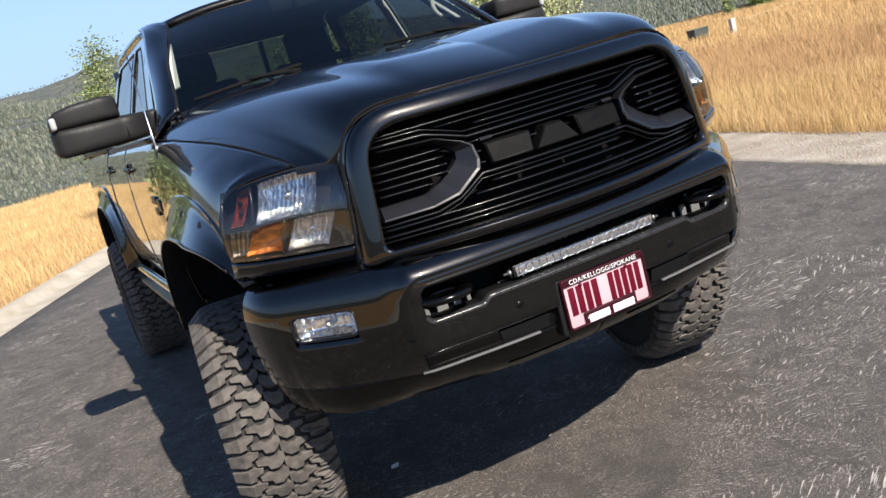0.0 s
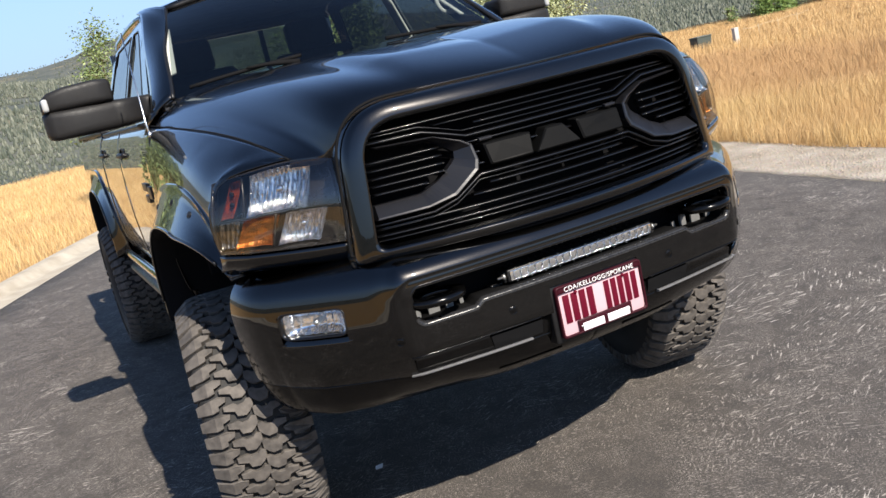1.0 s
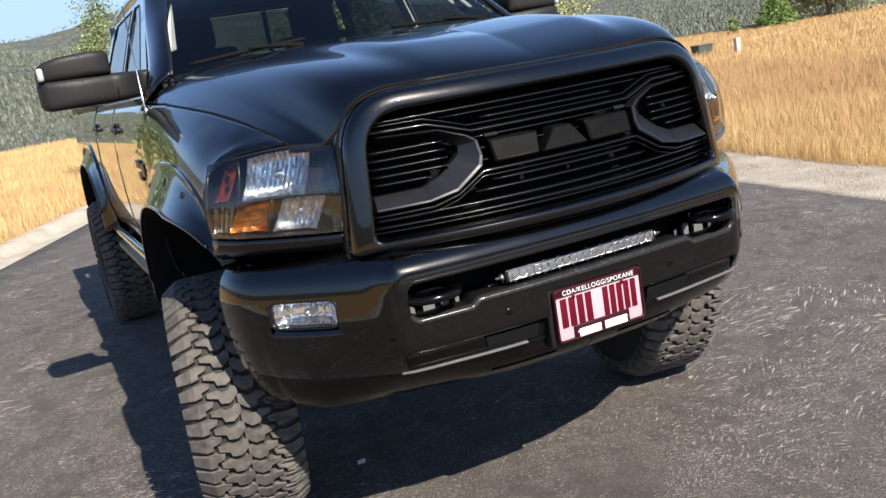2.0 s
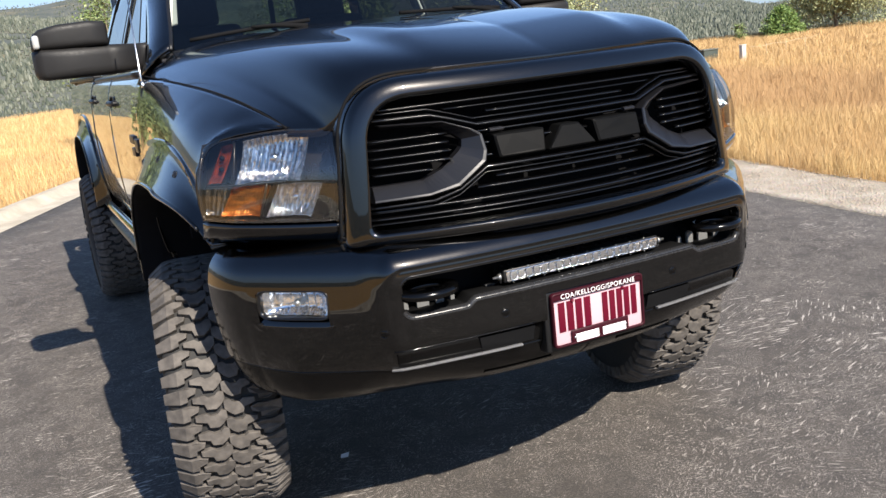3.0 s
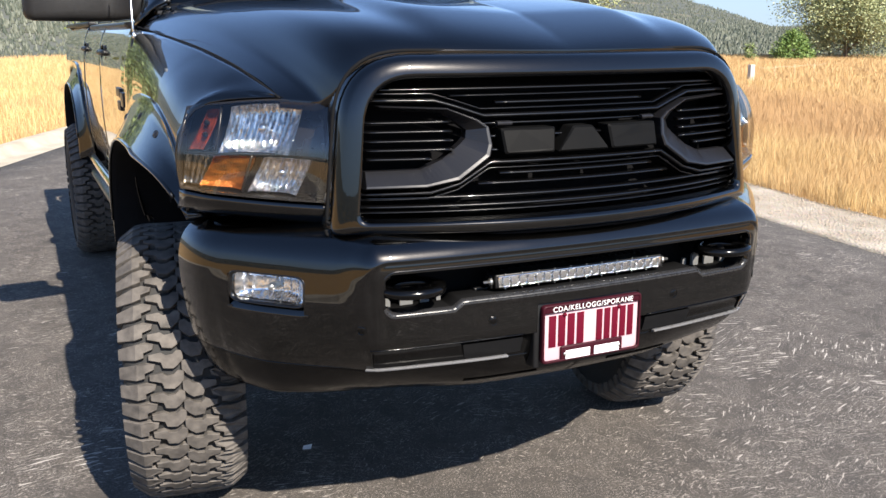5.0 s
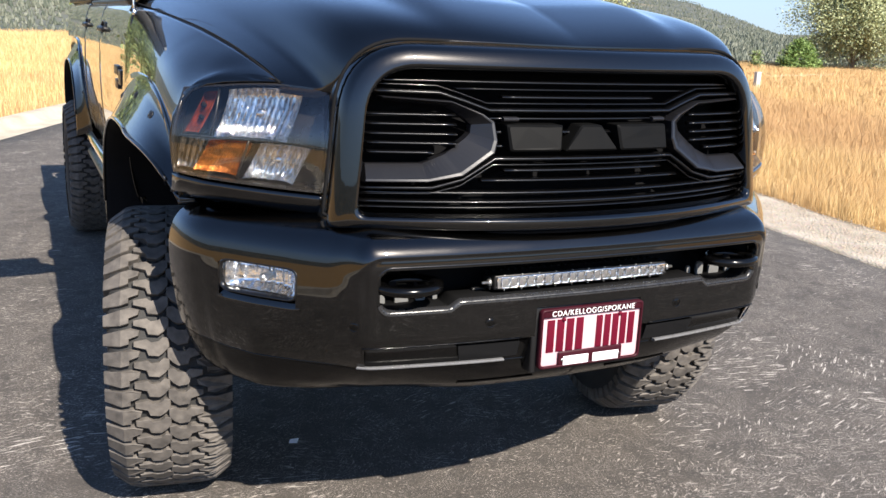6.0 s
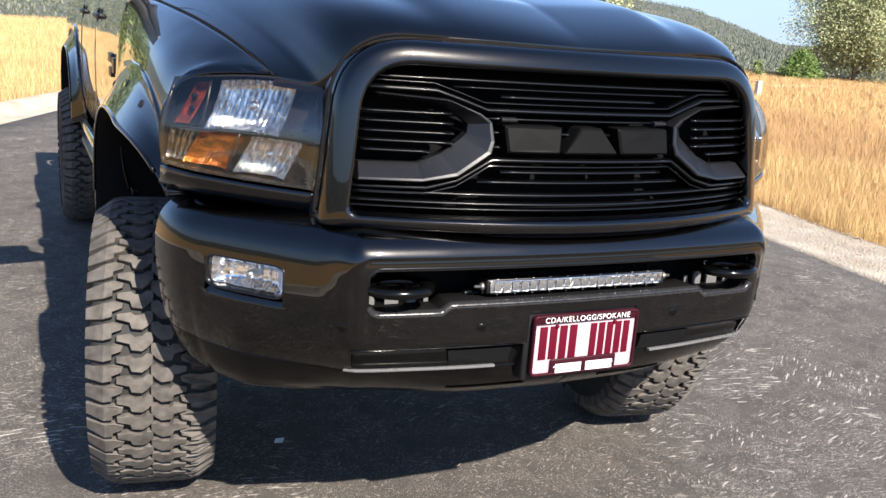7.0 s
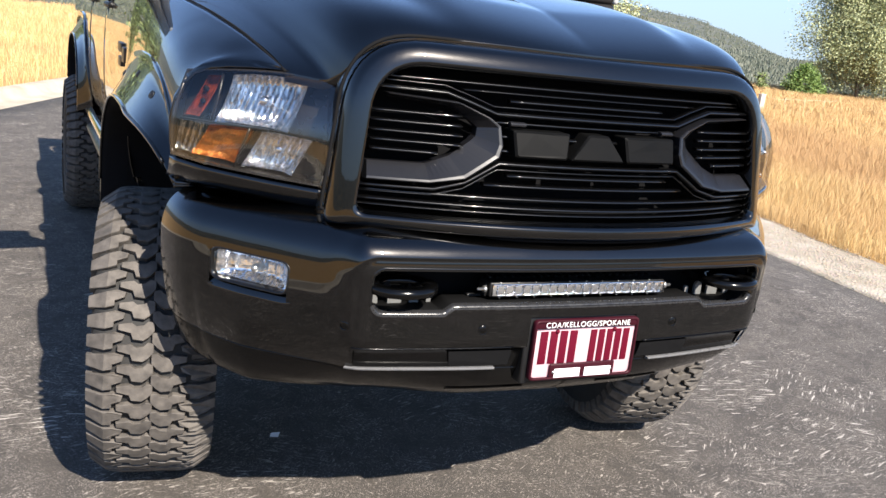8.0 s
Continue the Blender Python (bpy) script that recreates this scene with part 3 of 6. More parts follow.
def make_bumper():
    fine = span(-0.924, 0.924, 308)
    ss = span(-1.13, -0.93, 18) + fine + span(0.93, 1.13, 18)
    zs = span(0.687, 0.966, 46) + span(0.969, 1.005, 12) + [1.008, 1.012, 1.016, 1.020, 1.024, 1.028, 1.032, 1.036, 1.040, 1.044, 1.047]
    def gap(s, z):
        a = abs(s)
        return (in_round(a, z, 0.747, 0.905, 0.822, 0.926, 0.02) or in_round(s, z, -0.62, 0.62, 0.60, 0.746, 0.02) and a > 0.16
                or a < 0.165 and 0.66 < z < 0.828
                or a < MOUTH and mouth_floor(a) < z < 0.950 and in_round(s, z, -MOUTH, MOUTH, 0.836, 0.950, 0.03))
    v, f = bumper_patch(ss, zs, gap)
    body = part("bumper", mesh("bumper", v, f), PAINT, truck, "gloss black steel front bumper")
    # turned-in edges of the opening, and the bare-looking lower lip that catches the sun
    line = mouth_line()
    v, f = swept(line, [(0.007, -0.003), (0.005, 0.0004), (0.001, 0.0002), (-0.002, -0.003), (-0.002, -0.035)])
    part("bumper_mouth", mesh("bumper_mouth", v, f), PAINT, body)
    low = [(s, z) for s, z in line if z < 0.8605]
    v, f = swept(low, [(0.004, 0.001), (0.002, 0.0024), (-0.012, -0.010), (-0.008, -0.014), (0.004, -0.016)], False)
    part("mouth_shelf", mesh("mouth_shelf", *swept(low, [(-0.007, -0.010), (-0.006, -0.10), (0.02, -0.11)], False)), DARK, body)
    part("mouth_lip", mesh("mouth_lip", v, f), GREY_METAL, body, "satin grey lower lip of the opening")
    for side in (1, -1):
        v, f = bumper_patch(span(0.0, 0.75, 50) + span(0.77, 1.125, 20), [0.578, 0.584, 0.59, 0.598, 0.605, 0.612, 0.62, 0.628, 0.635, 0.65, 0.665, 0.676, 0.685], None, -0.003)
        part("lower_valance", mesh("lower_valance", mirrored(v, side), f, side < 0), VALANCE, body, solid=0.01)
        fog_lamp(side, body)
        tow_hook(side, body)
        # sunken panel beside the plate, with a dark slot in it and a thin blade below
        v, f = loft([[on_bumper(s, z, o) for s in span(0.155, 0.628, 24)] for z, o in ((0.7475, -0.001), (0.745, -0.010), (0.72, -0.011), (0.69, -0.004), (0.680, -0.004))])
        panel = part("sunken_panel", mesh("sunken_panel", mirrored(v, side), f, side > 0), VALANCE, body)
        v, f = tube([on_bumper(q, 0.7485, 0.0006) for q in span(0.20, 0.622, 24)], 0.0022, 6)
        part("panel_rim", mesh("panel_rim", mirrored(v, side), f, side < 0), VALANCE, panel)
        # the slot is a filled plug; the shade of its depth is only its colour
        lp = rounded([(0.20, 0.694), (0.362, 0.694), (0.372, 0.738), (0.20, 0.738)], [0.004] * 4, 3, 6)
        v, f = capped([[on_bumper(s, z, o) for s, z in lp] for o in (-0.03, -0.0045)])
        part("dark_slot_plug", mesh("dark_slot_plug", mirrored(v, side), f, side > 0, smooth=False), DARK, panel)
        rows = []
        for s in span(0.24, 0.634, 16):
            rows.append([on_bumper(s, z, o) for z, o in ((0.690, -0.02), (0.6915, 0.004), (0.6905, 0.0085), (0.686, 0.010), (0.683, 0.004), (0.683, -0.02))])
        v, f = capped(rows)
        part("lower_blade", mesh("lower_blade", mirrored(v, side), f, side > 0, smooth=False), BLADE_SUNLIT, panel, "narrow blade, coloured pale grey for its sunlit line", bevel=0.001)
        rows = []
        for s in span(0.12, 0.34, 8):
            rows.append([on_bumper(s, z, o) for z, o in ((0.612, -0.03), (0.612, 0.001), (0.609, 0.003), (0.605, 0.002), (0.605, -0.03))])
        v, f = capped(rows)
        part("air_lip", mesh("air_lip", mirrored(v, side), f, side > 0, smooth=False), VALANCE, body)
    # dark recess behind the opening
    rows = [[on_bumper(s, z, o) for s in span(-0.615, 0.615, 24)] for z, o in ((0.80, -0.03), (0.815, -0.11), (0.83, -0.16), (0.94, -0.16), (0.962, -0.10), (0.963, -0.012))]
    part("bumper_recess", mesh("bumper_recess", *loft(rows)), DARK, body)
    for side in (1, -1):
        rows = [[on_bumper(0.596, z, o) for o in (-0.16, -0.07, -0.006)] for z in span(0.82, 0.96, 6)]
        v, f = loft(rows)
        part("recess_side", mesh("recess_side", mirrored(v, side), f, side > 0), DARK, body, solid=0.004)
    # small bright studs on the beam over the light bar
    for k, s in enumerate((-0.13, -0.10, -0.075, -0.055, -0.01, 0.015, 0.045, 0.06, 0.09, 0.14, 0.155, 0.185)):
        c = Vector(on_bumper(s, 0.932, -0.07))
        part("stud", mesh("stud", *capped([ring(c, (0, -1, 0), 0.0035, 6), ring(c + Vector((0, -0.006, 0)), (0, -1, 0), 0.003, 6)])), ALLOY, body)
    # parking sensors
    for s, z in ((-0.638, 0.806), (-0.292, 0.798), (0.292, 0.798), (0.638, 0.806)):
        (nx, ny) = outward(s)
        c = Vector(on_bumper(s, z, 0.0))
        w = Vector((nx, ny, 0))
        rows = [ring(c - w * 0.004, w, 0.0135, 16), ring(c + w * 0.001, w, 0.0135, 16), ring(c + w * 0.0014, w, 0.0125, 16), ring(c - w * 0.002, w, 0.0115, 16), ring(c + w * 0.0008, w, 0.0095, 16), ring(c + w * 0.0012, w, 0.004, 16)]
        part("parking_sensor", mesh("parking_sensor", *capped(rows)), VALANCE, body)
    return body


def fog_lamp(side, body):
    """Bezel, chrome dish and clear front, set into the wing."""
    def at(u, w, o):
        p = on_bumper(u, w, o)
        return (p[0] * side, p[1], p[2])
    def loop(grow, o, r):
        a, b, c, d = 0.752 - grow, 0.900 + grow, 0.849 - grow, 0.923 + grow
        return [at(u, w, o) for u, w in rounded([(a, c), (b, c), (b, d), (a, d)], [r] * 4, 5, 5)]
    lamp = part("fog_lamp", mesh("fog_lamp", *loft([loop(0.006, -0.006, 0.022), loop(0.004, 0.002, 0.022), loop(0.001, 0.001, 0.02), loop(-0.002, -0.008, 0.018), loop(-0.003, -0.03, 0.018)], True), side < 0),
                GLOSS, body, "chrome fog lamp in a black bezel", solid=0.002)
    rows = [[at(u, w + (0.004 if k in (0, 10) else 0), o) for k, u in enumerate(span(0.744 - g, 0.908 + g, 10))] for w, o, g in ((0.853, -0.022, 0), (0.848, -0.016, 0), (0.826, 0.0, 0.002), (0.820, 0.0012, 0.003), (0.817, -0.002, 0.003))]
    part("lamp_sill", mesh("lamp_sill", *loft(rows), side < 0), PAINT, lamp)
    cx, cz = 0.826, 0.886
    rows = []
    for jz in range(15):
        b = jz / 14
        row = []
        for iu in range(61):
            a = iu / 60
            hollow = (1 - abs(2 * a - 1) ** 3) * (1 - abs(2 * b - 1) ** 4 * 0.7)
            flute = 0.0032 * abs(math.sin(a * math.pi * 9)) * (1 if b > 0.3 else -0.3)
            facet = 0.006 * ((iu * 7 // 20) % 3) / 3
            row.append(at(0.754 + 0.144 * a, 0.851 + 0.070 * b, -0.012 - 0.050 * hollow + flute + facet))
        rows.append(row)
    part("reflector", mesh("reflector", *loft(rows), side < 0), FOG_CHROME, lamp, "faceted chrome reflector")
    rows = [[at(u, w, -0.006 + 0.006 * math.sin(math.pi * i / 6)) for u in span(0.755, 0.897, 8)] for i, w in enumerate(span(0.852, 0.920, 6))]
    g = part("lamp_glass", mesh("lamp_glass", *loft(rows), side < 0), LENS, lamp)
    g.visible_shadow = False
    c = Vector(at(cx, cz, -0.03))
    w = Vector((outward(cx)[0] * side, outward(cx)[1], 0))
    part("bulb", mesh("bulb", *capped([ring(c - w * 0.03, w, 0.011, 10), ring(c + w * 0.004, w, 0.011, 10), ring(c + w * 0.012, w, 0.005, 10)])), ALLOY, lamp)


def tow_hook(side, body):
    """A flat forged loop on a stem, with pale pieces that show behind it."""
    cx, cz = 0.50, 0.900
    ring_pts = []
    for k in range(20):
        a = 2 * math.pi * k / 20
        ring_pts.append((cx + 0.078 * math.cos(a) * (1 if abs(math.cos(a)) < 0.8 else 0.96), bumper_y(cx) + 0.035 + 0.06 * math.sin(a)))
    rows = []
    for x, y in ring_pts:
        dx, dy = x - cx, y - bumper_y(cx) - 0.035
        d = math.hypot(dx, dy)
        ux, uy = dx / d, dy / d
        rows.append([(side * (x + ux * o), y + uy * o, cz + h) for o, h in ((0.015, 0.0), (0.012, 0.010), (-0.015, 0.010), (-0.019, 0.0), (-0.015, -0.010), (0.012, -0.010))])
    rows.append(rows[0])
    hook = part("tow_hook", mesh("tow_hook", *loft(rows, True), side < 0), VALANCE, body, "black forged tow hook")
    for dx in (-0.045, 0.03):
        part("hook_stem", box(side * (cx + dx), bumper_y(cx) + 0.12, cz - 0.008, 0.03, 0.10, 0.022, 0.006), DARK, hook)
    # pale round-topped pieces behind it
    for dx, w, h in ((0.058, 0.036, 0.026), (-0.004, 0.036, 0.036), (-0.056, 0.024, 0.042), (-0.096, 0.012, 0.030)):
        lp = rounded([(cx + dx - w / 2, 0.838), (cx + dx + w / 2, 0.838), (cx + dx + w / 2, 0.838 + h), (cx + dx - w / 2, 0.838 + h)], [0.006, 0.006, 0.018, 0.018], 4, 2)
        rows = [[(side * x, bumper_y(cx) + 0.085 + 0.02 * abs(dx), z) for x, z in lp], [(side * x, bumper_y(cx) + 0.093 + 0.02 * abs(dx), z) for x, z in lp]]
        part("hook_back_piece", mesh("hook_back_piece", *capped(rows), side > 0, smooth=False), PALE_PIECE, hook, "pale grey piece behind the hook")


bumper = make_bumper()


def make_light_bar():
    y, z, half = 0.018, 0.889, 0.268
    bar = part("light_bar", box(0, y + 0.03, z, half * 2, 0.055, 0.038, 0.004), PLASTIC, truck, "slim clear LED light bar with chrome cells")
    part("bar_face", box(0, y + 0.001, z, half * 2 - 0.012, 0.008, 0.032, 0.002), CHROME, bar)
    n = 20
    w = (half * 2 - 0.03) / n
    cell = None
    for k in range(n):
        cx = -half + 0.015 + w * (k + 0.5)
        if cell is None:
            rows = []
            for sc, d in ((1.0, -0.005), (0.92, -0.006), (0.70, 0.003), (0.42, 0.012), (0.2, 0.008), (0.1, 0.006)):
                rows.append([(u * sc, d, v * sc) for u, v in rounded([(-w * 0.46, -0.0135), (w * 0.46, -0.0135), (w * 0.46, 0.0135), (-w * 0.46, 0.0135)], [0.004] * 4, 2, 1)])
            v, f = loft(rows, True)
            f.append(tuple(range(len(v) - len(rows[0]), len(v))))
            cell = mesh("led_cell", v, f)
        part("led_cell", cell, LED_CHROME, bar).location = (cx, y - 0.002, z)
        if k % 2 == 0:
            for dz in (0.0195, -0.0195):
                part("bolt", mesh("bolt", *capped([ring((cx, y + 0.004, z + dz), (0, -1, 0), 0.0017, 8), ring((cx, y - 0.001, z + dz), (0, -1, 0), 0.0017, 8)])), ALLOY, bar)
    for k in range(24):
        part("fin", box(-half + 0.02 + (half * 2 - 0.04) * k / 23, y + 0.055, z + 0.002, 0.004, 0.02, 0.040), PLASTIC, bar)
    g = part("bar_glass", mesh("bar_glass", *loft([[(x, y - 0.0095 - 0.001 * math.sin(math.pi * k / 4), z - 0.016 + 0.008 * k) for x in span(-half + 0.006, half - 0.006, 8)] for k in range(5)])), LENS, bar)
    g.visible_shadow = False
    for side in (1, -1):
        br = part("end_bracket", box(side * (half + 0.004), y + 0.034, z - 0.004, 0.005, 0.035, 0.034, 0.002), PLASTIC, bar)
        part("bolt", mesh("bolt", *capped([ring((side * (half + 0.006), y + 0.014, z), (side, 0, 0), 0.010, 6), ring((side * (half + 0.013), y + 0.014, z), (side, 0, 0), 0.010, 6), ring((side * (half + 0.014), y + 0.014, z), (side, 0, 0), 0.005, 6), ring((side * (half + 0.030), y + 0.014, z), (side, 0, 0), 0.004, 6)])), ALLOY, br)
        part("bracket_foot", box(side * (half + 0.02), y + 0.06, 0.862, 0.04, 0.03, 0.010, 0.003), PLASTIC, br)


make_light_bar()


def make_plate():
    y, z = -0.024, 0.738
    holder = part("plate_holder", box(0.0, y + 0.040, z - 0.002, 0.338, 0.062, 0.182, 0.006), PLASTIC, truck, "black plastic plate holder")
    rim = []
    for grow, d in ((0.004, 0.006), (0.004, -0.006), (0.002, -0.008), (-0.002, -0.008), (-0.003, -0.002)):
        rim.append([(u, y + d, z + v) for u, v in rounded([(-0.155 - grow, -0.077 - grow), (0.155 + grow, -0.077 - grow), (0.155 + grow, 0.077 + grow), (-0.155 - grow, 0.077 + grow)], [0.012] * 4, 4, 3)])
    plate = part("dealer_plate", mesh("dealer_plate", *loft(rim, True), True), PLATE_RIM, truck, "dealer plate in a dark red frame with lettering bars", bevel=0.0)
    plate.location = (0.006, 0, 0.002)
    part("plate_face", box(0, y + 0.002, z, 0.31, 0.003, 0.154, 0.001), PLATE_PINK, plate, "pale pink plate face")
    # upper strip with the towns, lower strip with a bar
    top = part("frame_strip", box(0, y - 0.004, z + 0.0685, 0.306, 0.006, 0.020, 0.002), PLATE_RIM, plate)
    low = part("frame_strip", box(0, y - 0.004, z - 0.058, 0.20, 0.006, 0.040, 0.004), PLATE_RIM, plate)
    words = bpy.data.curves.new("towns", "FONT")
    words.body, words.size, words.align_x, words.align_y, words.extrude = "CDA/KELLOGG/SPOKANE", 0.0205, "CENTER", "CENTER", 0.0006
    words.space_character = 1.12
    words.materials.append(WHITE_INK)
    ob = new("towns", words)
    ob.parent = top
    ob.matrix_local = pose(0, y - 0.008, z + 0.068, 90)
    # what must not be lettered: bars of the same size and colour
    for x0, x1 in ((-0.140, -0.022), (0.012, 0.140)):
        n = 4 if x0 < 0 else 5
        w = (x1 - x0) / n
        for k in range(n):
            part("lettering_bar", box(x0 + w * (k + 0.5), y - 0.0012, z + 0.006, w * 0.74, 0.0015, 0.088, 0.0004), PLATE_RED, plate, "dark red bar")
    for x0, x1 in ((-0.086, -0.008), (0.006, 0.088)):
        part("lettering_bar", box(0.5 * (x0 + x1), y - 0.0082, z - 0.063, x1 - x0, 0.0015, 0.024, 0.0004), WHITE_INK, low, "white bar")
    for x in (-0.088, 0.088):
        part("plate_screw", mesh("plate_screw", *capped([ring((x, y - 0.001, z + 0.049), (0, -1, 0), 0.006, 10), ring((x, y - 0.005, z + 0.049), (0, -1, 0), 0.005, 10)])), PLATE_RED, plate)
        part("plate_screw", mesh("plate_screw", *capped([ring((x, y - 0.001, z - 0.060), (0, -1, 0), 0.005, 10), ring((x, y - 0.009, z - 0.060), (0, -1, 0), 0.004, 10)])), ALLOY, plate)


make_plate()


# ---- grille ----
def straight(points, n):
    """n steps along each straight stretch, so that corners stay sharp."""
    out = []
    for a, b in zip(points[:-1], points[1:]):
        out += [tuple(a[i] + (b[i] - a[i]) * k / n for i in range(len(a))) for k in range(n)]
    return out + [points[-1]]


def grille_y(x, z, off=0.0):
    return -0.02 + 0.30 * (z - 1.05) + (0.36 - 0.48 * (z - 1.05)) * x * x + off


def gp(x, z, off=0.0):
    return (x, grille_y(x, z, off), z)


def bar_along(pts, hz, hy, off, sharp=True):
    """A bar of the grille: a box section swept along points (x, z)."""
    rows = []
    for i, (x, z) in enumerate(pts):
        a, b = pts[max(0, i - 1)], pts[min(len(pts) - 1, i + 1)]
        d = math.hypot(b[0] - a[0], b[1] - a[1])
        nx, nz = -(b[1] - a[1]) / d, (b[0] - a[0]) / d
        rows.append([gp(x + nx * u * hz, z + nz * u * hz, off + w * hy) for u, w in ((1, 1), (0.95, -0.25), (0.6, -0.75), (0.1, -1.0), (-0.5, -0.75), (-0.95, 0.0), (-1, 1))])
    return capped(rows)


def make_grille():
    def outline(hb, ht, zb, zt, rt, rb):
        return rounded([(-hb, zb), (hb, zb), (ht, zt), (-ht, zt)], [rb, rb, rt, rt], 10, 14)
    o3 = outline(0.674, 0.626, 1.024, 1.474, 0.17, 0.02)
    o2 = outline(0.670, 0.622, 1.028, 1.470, 0.17, 0.02)
    o1 = outline(0.663, 0.615, 1.032, 1.463, 0.167, 0.02)
    f1 = outline(0.654, 0.607, 1.037, 1.454, 0.160, 0.024)
    f2 = outline(0.621, 0.580, 1.054, 1.426, 0.128, 0.028)
    i2 = outline(0.615, 0.575, 1.058, 1.421, 0.123, 0.03)
    i1 = outline(0.609, 0.570, 1.063, 1.415, 0.118, 0.03)
    i0 = outline(0.600, 0.560, 1.072, 1.404, 0.11, 0.03)
    rows = [[gp(x, z, d) for x, z in o] for o, d in ((o3, 0.075), (o2, 0.008), (o1, -0.008), (f1, -0.014), (f2, -0.021), (i2, -0.020), (i1, -0.012), (i0, 0.022), (i0, 0.10))]
    v, f = loft(rows, True)
    surround = part("grille", mesh("grille", v, f), PAINT, truck, "gloss black grille with horizontal slats and two angular brackets")
    v, f = tube([gp(x, z, 0.022) for x, z in outline(0.679, 0.630, 1.020, 1.479, 0.17, 0.02)] + [gp(-0.60, 1.020, 0.022)], 0.0045, 6)
    part("grille_gap", mesh("grille_gap", v, f), DARK, surround)
    # near-black sheet: the shade behind the slats is put into its colour
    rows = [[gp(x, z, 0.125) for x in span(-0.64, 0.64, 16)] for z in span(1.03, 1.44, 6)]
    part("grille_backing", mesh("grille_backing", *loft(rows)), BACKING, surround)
    def bar(pts, hz=0.0048, hy=0.013, off=0.03, material=GLOSS, name="slat"):
        v, f = bar_along(pts, hz, hy, off)
        return part(name, mesh(name, v, f, False), material, surround)
    def flat(z, a, b, n=14):
        return [(x, z) for x in span(a, b, n)]
    bar(flat(1.383, -0.555, 0.555, 24))
    bar(flat(1.347, -0.23, 0.23))
    bar(flat(1.366, -0.35, 0.35), 0.003)
    # lines that run round both brackets
    up = [(-0.575, 1.358), (-0.40, 1.356), (-0.34, 1.338), (-0.275, 1.316)]
    lo = [(-0.600, 1.128), (-0.43, 1.130), (-0.355, 1.150), (-0.27, 1.200)]
    for pts in (up, lo):
        full = pts + [(x, pts[-1][1]) for x in span(-0.2, 0.2, 6)] + [(-x, z) for x, z in reversed(pts)]
        dense = []
        for (x0, z0), (x1, z1) in zip(full[:-1], full[1:]):
            dense += [(x0 + (x1 - x0) * k / 3, z0 + (z1 - z0) * k / 3) for k in range(3)]
        bar(dense + [full[-1]], 0.006, 0.014, 0.016)
        step = 0.016 if pts is up else -0.016
        dense2 = [(x, z + step) for x, z in dense + [full[-1]]]
        bar(dense2, 0.003, 0.012, 0.03)
    bar(flat(1.170, -0.24, 0.24))
    bar(flat(1.146, -0.30, 0.30))
    bar(flat(1.116, -0.60, 0.60, 24))
    bar(flat(1.094, -0.60, 0.60, 24))
    bar(flat(1.081, -0.60, 0.60, 24), 0.003)
    for z in (1.295, 1.262, 1.228):
        bar(flat(z, -0.28, 0.28, 12), 0.005, 0.012, 0.035)
    outer = [(-0.590, 1.143), (-0.445, 1.145), (-0.36, 1.160), (-0.275, 1.216), (-0.266, 1.244), (-0.271, 1.290), (-0.298, 1.309), (-0.375, 1.338), (-0.545, 1.346)]
    inner = [(-0.578, 1.183), (-0.445, 1.186), (-0.388, 1.209), (-0.336, 1.247), (-0.322, 1.260), (-0.318, 1.280), (-0.335, 1.294), (-0.385, 1.324), (-0.535, 1.336)]
    for side in (1, -1):
        rows = []
        for (xo, zo), (xi, zi) in zip(straight(outer, 6), straight(inner, 6)):
            def m(k, d):
                x, z = xo + (xi - xo) * k, zo + (zi - zo) * k
                p = gp(x, z, d)
                return (-p[0] * side, p[1], p[2])
            rows.append([m(0, 0.03), m(0.0, -0.008), m(0.07, -0.0125), m(0.20, -0.0115), m(1.0, 0.024), m(1.0, 0.05)])
        part("grille_bracket", mesh("grille_bracket", *capped(rows), side < 0, smooth=False), BRACKET_SATIN, surround, "satin dark bracket", bevel=0.001)
        for k, z in enumerate((1.213, 1.235, 1.257, 1.280, 1.303)):
            pts = [(side * x, z) for x in span(0.575, 0.36 if k != 0 else 0.42, 8)]
            if side > 0:
                pts = pts[::-1]
            bar(pts, 0.0045, 0.013, 0.02, GLOSS)
    # emblem: three plain raised blocks in place of lettering
    def block(corners):
        lp = rounded(corners, [0.006] * 4, 3, 3)
        rows = [[gp(x, z, d) for x, z in lp] for d in (0.04, -0.008)]
        cx, cz = sum(p[0] for p in lp) / len(lp), sum(p[1] for p in lp) / len(lp)
        rows.append([gp(cx + (x - cx) * 0.93, cz + (z - cz) * 0.86, -0.013) for x, z in lp])
        part("emblem_block", mesh("emblem_block", *capped(rows), False, smooth=False), EMBLEM, surround, "plain raised black emblem block")
    block([(-0.235, 1.220), (-0.095, 1.220), (-0.085, 1.284), (-0.240, 1.284)])
    block([(-0.085, 1.220), (0.075, 1.220), (0.030, 1.284), (-0.030, 1.284)])
    block([(0.085, 1.220), (0.245, 1.220), (0.245, 1.284), (0.080, 1.284)])
    for x in (-0.225, 0.225):
        v, f = bar_along([(x - 0.02, 1.296), (x + 0.02, 1.296)], 0.006, 0.008, 0.0)
        part("emblem_clip", mesh("emblem_clip", v, f, smooth=False), SATIN, surround)


make_grille()


